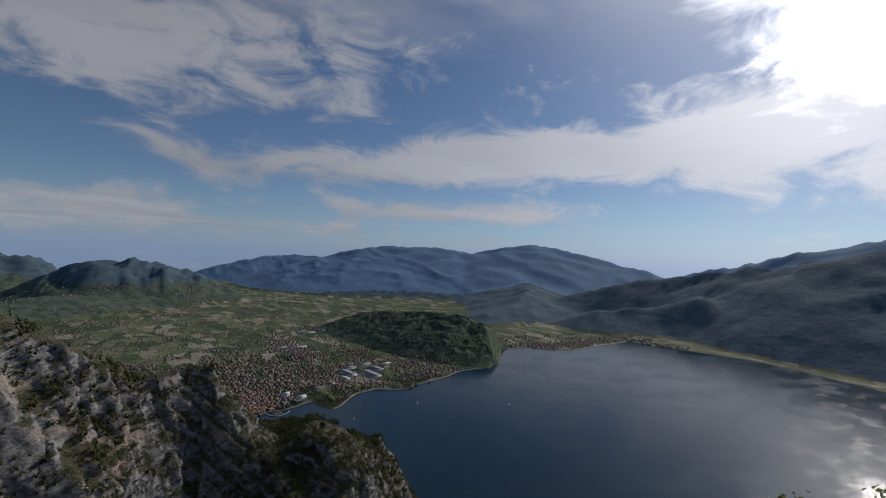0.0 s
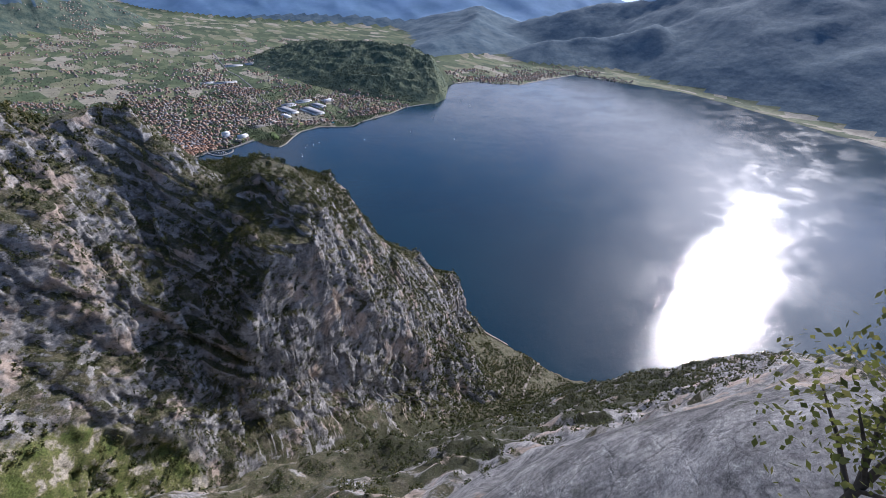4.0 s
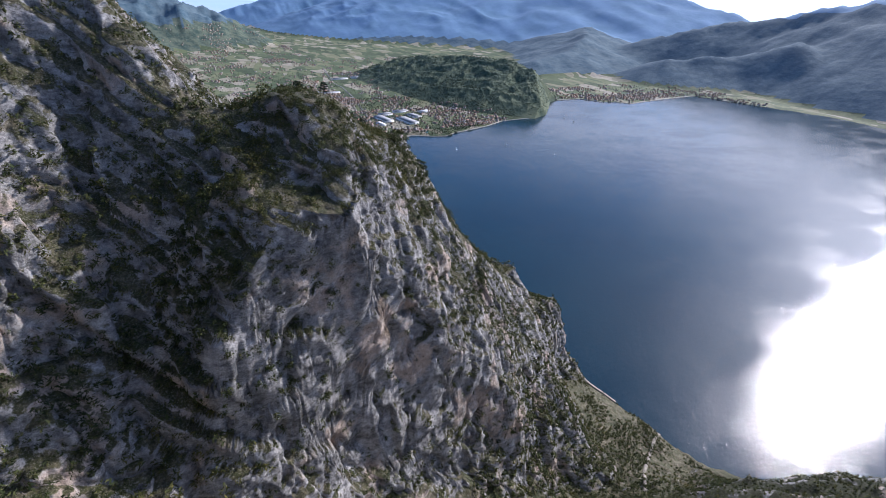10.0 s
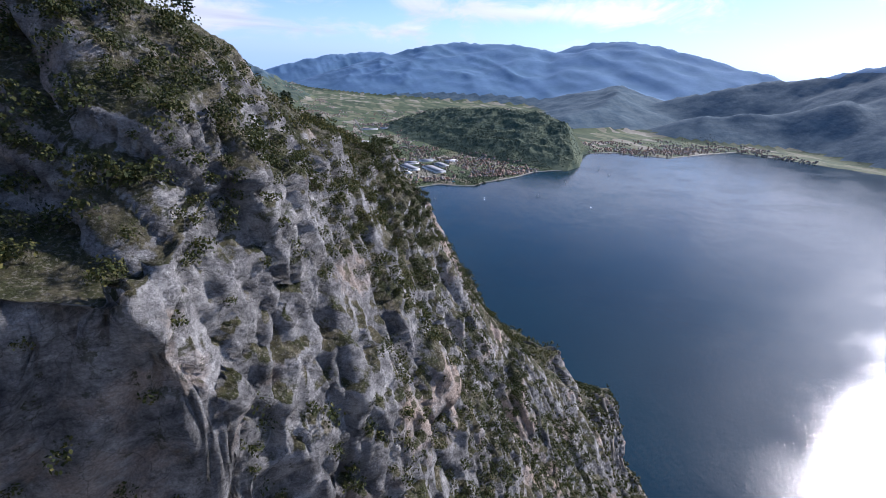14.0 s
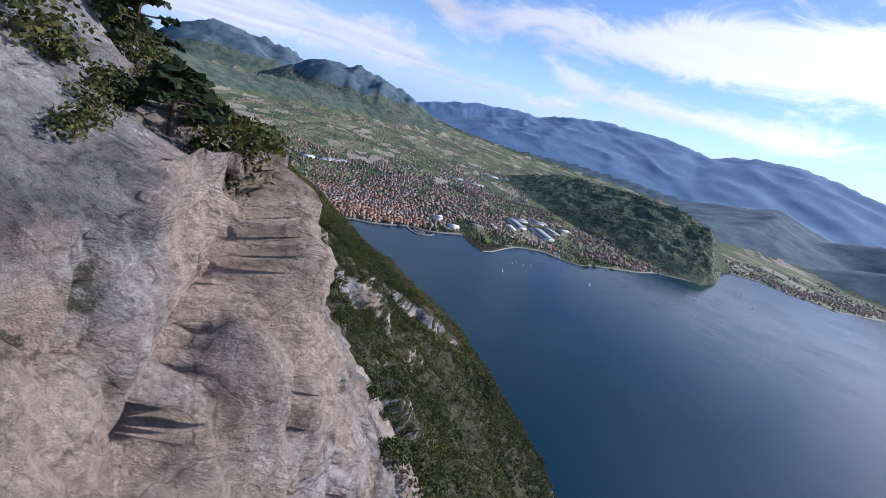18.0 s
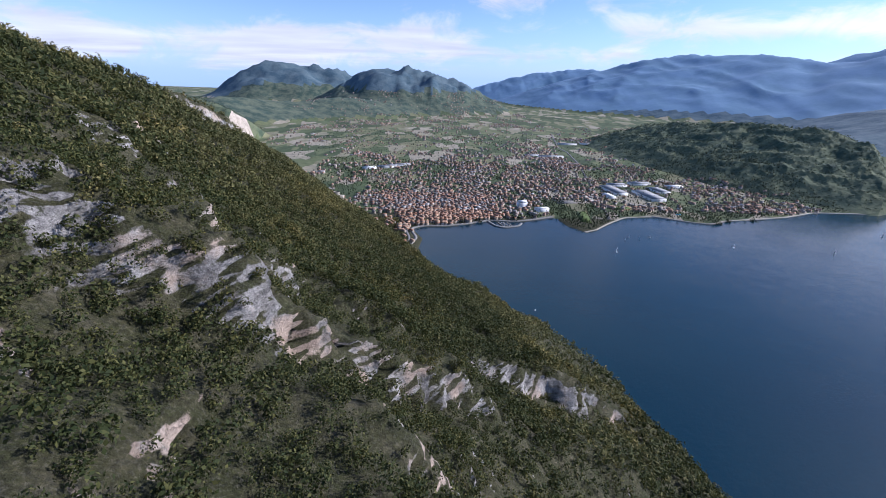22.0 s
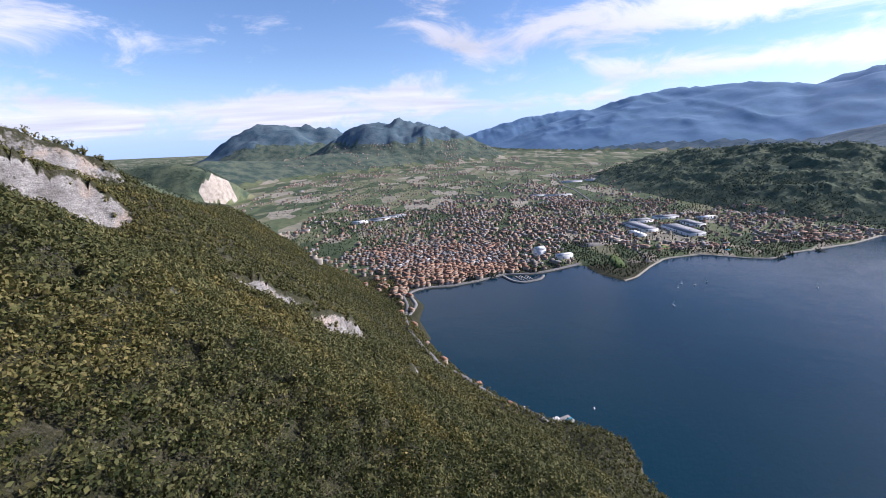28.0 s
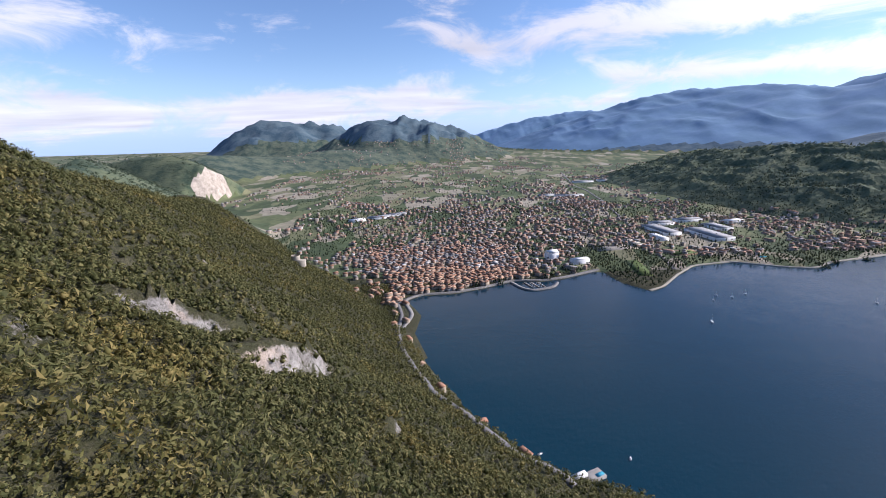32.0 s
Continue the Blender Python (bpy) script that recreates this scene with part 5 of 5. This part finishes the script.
for cx, cy, r in ((66, 24, 8), (92, 30, 7), (150, 45, 7), (183, 62, 10), (470, 58, 8), (498, 72, 5), (545, 80, 6)):
    a, b = rng.uniform(0, 6.28, 26), np.sqrt(rng.uniform(0, 1, 26)) * r
    tx.append(cx + np.cos(a) * b), ty.append(cy + np.sin(a) * b)
tx, ty = np.concatenate(tx), np.concatenate(ty)
tz = ground_z(tx, ty)
verts, quads, tris, nv = [], [], [], 0
for i in range(len(tx)):
    lv, (cv, cf) = variants[int(rng.integers(0, 8))]
    lv = lv[:4 * 7]
    a, s = rng.uniform(0, 2 * math.pi), rng.uniform(0.8, 1.7)
    c, sn = math.cos(a) * s, math.sin(a) * s
    turn = np.array([[c, sn, 0], [-sn, c, 0], [0, 0, s * rng.uniform(1.0, 1.7)]])
    verts.append(lv @ turn + (tx[i], ty[i], tz[i]))
    quads.append(np.arange(len(lv)).reshape(-1, 4) + nv)
    nv += len(lv)
    verts.append(cv @ turn + (tx[i], ty[i], tz[i]))
    tris.append(cf + nv)
    nv += len(cv)
garden = new("park_trees", mesh_of("park_trees", np.concatenate(verts), [np.concatenate(quads), np.concatenate(tris)], [M_GARDEN]))
tagged(garden, "dark green garden and park trees among the houses", "trees", kind="stuff")


# woods on the hill by the lake and on the round hills up the valley
bx, by = scatter(560, 1130, 150, 1060, 8.0)
bz = brione_height(bx, by)
ok = (bz > 6) & (rng.uniform(0, 1, len(bx)) < 0.72 + 0.6 * fbm(bx / 80, by / 80, 3, 221))
cx, cy = scatter(-900, -330, 60, 900, 8.5)
cz = land_height(cx, cy)
ok2 = (cz > 26) & (rng.uniform(0, 1, len(cx)) < 0.8 + 0.5 * fbm(cx / 60, cy / 60, 3, 231)) & ~((cx - 0.3 * (cy - 717) > -580) & (np.abs(cy - 717) < 52))
hill_at = np.concatenate([np.stack([bx, by, bz], 1)[ok], np.stack([cx, cy, cz], 1)[ok2]])
verts = []
for p in hill_at:
    a, q = rng.uniform(0, 2 * math.pi), rng.uniform(1.5, 2.6)
    c, sn = math.cos(a) * q, math.sin(a) * q
    verts.append(far_kinds[int(rng.integers(0, 8))] @ np.array([[c, sn, 0], [-sn, c, 0], [0, 0, q * 0.8]]) + p - (0, 0, 0.8))
verts = np.concatenate(verts)
hill_wood = new("hill_woods", mesh_of("hill_woods", verts, np.arange(len(verts)).reshape(-1, 3), [M_HILLWOOD]))
tagged(hill_wood, "dark green woods over the hills beside the town", "forest", kind="stuff")

# ---- roads, beaches, quays ----
def ribbon(name, line, width, mat, lift=0.5, step=4.0, z=None):
    pts = [np.array(line[0], float)]
    for a, b in zip(line, line[1:]):
        a, b = np.array(a, float), np.array(b, float)
        n = max(1, int(np.linalg.norm(b - a) / step))
        pts += [a + (b - a) * (k + 1) / n for k in range(n)]
    pts = np.array(pts)
    for _ in range(3):
        pts[1:-1] = (pts[:-2] + 2 * pts[1:-1] + pts[2:]) / 4
    t = np.gradient(pts, axis=0)
    t /= np.linalg.norm(t, axis=1)[:, None] + 1e-9
    side = np.stack([-t[:, 1], t[:, 0]], 1)
    w = np.broadcast_to(width, len(pts)) / 2
    L, R = pts + side * w[:, None], pts - side * w[:, None]
    if z is None:
        zz = np.maximum(np.maximum(ground_z(L[:, 0], L[:, 1]), ground_z(R[:, 0], R[:, 1])), ground_z(pts[:, 0], pts[:, 1])) + lift
        for _ in range(2):
            zz[1:-1] = np.maximum(zz[1:-1], (zz[:-2] + zz[2:]) / 2)
    else:
        zz = np.full(len(pts), z)
    n = len(pts)
    v = np.concatenate([np.c_[L, zz], np.c_[R, zz], np.c_[L, zz - 3], np.c_[R, zz - 3]])
    i = np.arange(n - 1)
    f = np.concatenate([np.stack([i, n + i, n + i + 1, i + 1], 1), np.stack([i + 2 * n, i, i + 1, i + 1 + 2 * n], 1), np.stack([n + i, 3 * n + i, 3 * n + i + 1, n + i + 1], 1)])
    return new(name, mesh_of(name, v, f, [mat]))


valley_road = ribbon("road", [(300, 60), (318, 150), (352, 330), (392, 560), (410, 727), (405, 820), (470, 1200)], 5, M_ROAD)
tagged(valley_road, "pale straight road through the valley fields", "road", kind="structure")
coast = ribbon("road", [(-20, 30), (-18, -10), (-8, -50), (-9, -90), (-2, -130), (8, -165), (22, -196), (44, -226), (64, -250), (84, -275)], 3.8, M_ROAD, lift=0.4)
tagged(coast, "grey lakeside road along the foot of the mountain", "road", kind="structure")
track = ribbon("track", [(112, -728), (134, -702), (140, -700), (132, -690), (140, -680)], 1.8, M_TRACK, 0.15, 3)
tagged(track, "pale gravel track bending round the crag", "track", kind="structure")
track = ribbon("track", [(110, -812), (140, -792), (180, -773), (200, -766)], 2.0, M_TRACK, 0.2, 3)
tagged(track, "pale gravel track down to the lake", "track", kind="structure")
track = ribbon("track", [(160, -668), (172, -690), (186, -716), (193, -728)], 2.4, M_TRACK, 0.3, 3)
tagged(track, "narrow pale track above the shore", "track", kind="structure")
beach = ribbon("beach", [(243, -2), (262, 9), (295, 45), (330, 77), (384, 89), (430, 63), (459, 55), (498, 77), (547, 89), (618, 109), (690, 143), (760, 145), (800, 140)], 3.2, M_SAND, z=0.75)
tagged(beach, "narrow pale gravel beach", "beach", kind="structure")
beach = ribbon("beach", [(1060, 336), (1165, 332), (1205, 265)], 7, M_SAND, z=0.8)
tagged(beach, "pale beach below the fields", "beach", kind="structure")
beach = ribbon("beach", [(1250, 250), (1290, 208), (1340, 218), (1500, 235), (1690, 243)], 8, M_SAND, z=0.8)
tagged(beach, "pale promenade along the far shore", "promenade", kind="structure")
quay = ribbon("quay", [(-8, -90), (2, -50), (-10, -12), (6, 3), (40, 6), (72, 19), (106, 39), (140, 37), (167, 45), (214, 70)], 4, M_QUAY, z=1.5)
tagged(quay, "stone quay along the old harbour", "quay", kind="structure")
mole = ribbon("pier", [(106, 34), (114, 14), (124, 6), (150, 16), (156, 30)], 3.4, M_QUAY, z=1.2)
tagged(mole, "stone mole round the small marina", "pier", kind="structure")
for k in range(3):
    jetty = ribbon("jetty", [(120 + 7 * k, 32), (126 + 7 * k, 15)], 1.2, M_TRACK, z=0.9)
    tagged(jetty, "narrow wooden jetty in the marina", "jetty", kind="structure")


# ---- single buildings ----
def hall(x, y, w, d, h, turn, roof_mat, label, rise=0.8):
    z = float(ground_z(x, y)[0])
    ob = tagged(new("warehouse"), label, "building", "large buildings")
    ob.matrix_world = pose(x, y, z, 0, 0, turn)
    bv, bf = box_arrays(w, d, h, -1.5)
    part("wall", mesh_of("wall", bv, bf, [M_WHITE]), ob)
    tv, tf = roof_arrays(w, d, h + 0.1, rise, 0.0)
    q, t = clean_faces(tf)
    part("roof", mesh_of("roof", tv, [q, t], [roof_mat]), ob)
    return ob


HALLS = ((375, 250, 62, 26, 5, 100), (430, 215, 70, 30, 5, 98), (470, 260, 40, 24, 4.5, 100), (400, 300, 36, 20, 4.5, 10), (350, 205, 30, 14, 4, 100), (455, 320, 44, 18, 4.5, 8),
         (520, 300, 34, 16, 4, 15), (340, 640, 70, 14, 3.5, 2), (290, 655, 40, 12, 3.2, 5), (455, 900, 60, 18, 4, 4), (520, 905, 40, 18, 4, 4), (-90, 420, 46, 20, 4, 30), (-60, 445, 40, 16, 4, 30), (-130, 395, 30, 16, 4, 30))
for x, y, w, d, h, turn in HALLS:
    hall(x, y, w, d, h, turn, M_GREYROOF if w > 35 else M_WHITE, "long low hall with a pale metal roof", 0.6)
hall(171, 118, 14, 12, 9, 20, M_WHITE, "tall white building above the harbour gardens", 3)
hall(200, 95, 22, 10, 6, 15, M_WHITE, "white hotel block near the shore", 0.4)
hall(300, 190, 46, 16, 2.5, 100, M_SAND, "low yard building with a sandy roof", 0.2)


def ground_patch(name, x, y, w, d, turn, mat, label, cat, lift=0.6):
    z = float(ground_z(x, y)[0]) + lift
    v, f = box_arrays(w, d, 0.0, -2.0)
    ob = new(name, mesh_of(name, v, f, [mat]))
    ob.matrix_world = pose(x, y, z, 0, 0, turn)
    return tagged(ob, label, cat, kind="structure")


ground_patch("sports_field", 345, 128, 40, 22, 8, M_CLAY, "clay running track round the pitch", "sports field", 0.5)
ground_patch("sports_field", 345, 128, 34, 17, 8, M_GRASS, "mown green football pitch", "sports field", 0.56)
ground_patch("lawn", 262, 70, 16, 60, -8, M_GRASS, "mown lawn in the lakeside park", "lawn", 0.5)
ground_patch("yard", 268, 160, 60, 22, 10, M_SAND, "bare sandy yard by the road", "yard", 0.5)
ground_patch("meadow", 590, 330, 60, 16, -22, M_GRASS, "bright green meadow among the houses", "meadow", 0.6)
ground_patch("swimming_pool", 430, 100, 8, 5, 10, M_POOL, "small turquoise swimming pool", "pool", 0.7)


# ---- boats ----
def boat(x, y, turn, size, sail, label):
    ob = tagged(new("sailing_boat" if sail else "motor_boat"), label, "boat", "boats on the lake")
    ob.matrix_world = pose(x, y, 0, 0, 0, turn) @ Matrix.Scale(size, 4)
    ring = [(-1.6, 0.42), (-0.6, 0.55), (0.6, 0.5), (1.7, 0.0), (0.6, -0.5), (-0.6, -0.55), (-1.6, -0.42)]
    v = np.array([(px, py, 0.45) for px, py in ring] + [(px * 0.85, py * 0.6, -0.2) for px, py in ring])
    n = len(ring)
    f = np.array([(k, (k + 1) % n, (k + 1) % n + n, k + n) for k in range(n)])
    deck = np.array([(0, 1, 2, 3), (0, 3, 4, 5), (0, 5, 6, 6)])
    q, t = clean_faces(deck)
    part("hull", mesh_of("hull", v, [np.concatenate([f[:, ::-1], q]), t], [M_WHITE]), ob)
    if sail:
        mv, mf = tapered([(0.2, 0, 0.3), (0.2, 0, 4.6)], [0.05, 0.03], 5)
        part("mast", mesh_of("mast", mv, mf, [M_BARK]), ob)
        sv = np.array([(0.15, 0.02, 0.8), (-1.4, 0.35, 0.8), (0.15, 0.02, 4.5), (-0.55, 0.3, 2.4), (0.12, -0.02, 0.8), (-1.4, 0.30, 0.8), (0.12, -0.02, 4.5), (-0.55, 0.25, 2.4)])
        part("sail", mesh_of("sail", sv, [np.array([(0, 1, 3, 3)])[:, :3], np.array([(0, 3, 2)]), np.array([(4, 7, 5)]), np.array([(4, 6, 7)])], [M_WHITE]), ob, "white triangular sail")
    else:
        cv, cf = box_arrays(1.0, 0.6, 0.85, 0.45)
        part("cabin", mesh_of("cabin", cv, cf, [M_WHITE]), ob)
    return ob


boat(79, -234, 20, 0.9, False, "small white motor boat lying still on the lake")
boat(124, -239, 70, 0.9, False, "small white motor boat lying still on the lake")
for x, y, s in ((260, -80, 1.5), (430, -50, 1.3), (300, -20, 0.9), (312, -26, 0.9), (290, -32, 0.8), (330, -18, 0.9), (560, -60, 1.1), (700, 20, 1.2), (900, 120, 1.1), (880, 60, 1.3), (620, -160, 1.0)):
    boat(x, y, x % 180, s, True, "small white sailing boat on the open lake")
for k in range(14):
    boat(122 + 3.4 * (k % 5) + 0.3 * k, 30 - 5.2 * (k // 5), 95, 0.8, False, "moored white boat in the small marina")

# round stone keep above the town
keep = tagged(new("keep"), "ruined round stone keep on the wooded slope", "tower")
kz = float(mount_z(-106, -32))
keep.matrix_world = pose(-106, -32, kz)
kv, kf = tapered([(0, 0, -3), (0, 0, 3), (0, 0, 7)], [4.2, 4.0, 3.9], 18)
part("wall", mesh_of("wall", kv, kf, [M_SAND]), keep)
kv, kf = box_arrays(9, 5, 3, -3)
part("annexe", mesh_of("annexe", kv + (5, -3, 0), kf, [M_SAND]), keep)

# bathing place at the foot of the slope
lido = tagged(new("lido"), "low white bathing house with a flat terrace by the lake", "building")
lido.matrix_world = pose(94, -252, 1.0, 0, 0, 25)
bv, bf = box_arrays(8, 2.6, 2.2, -3)
part("wall", mesh_of("wall", bv, bf, [M_WHITE]), lido)
bv, bf = box_arrays(17, 6, 0.6, -3)
part("terrace", mesh_of("terrace", bv + (4, -2, 0), bf, [M_QUAY]), lido)
bv, bf = box_arrays(4.5, 2.2, 0.75, 0.3)
part("pool", mesh_of("pool", bv + (10, -3, 0), bf, [M_POOL]), lido, "turquoise pool basin")
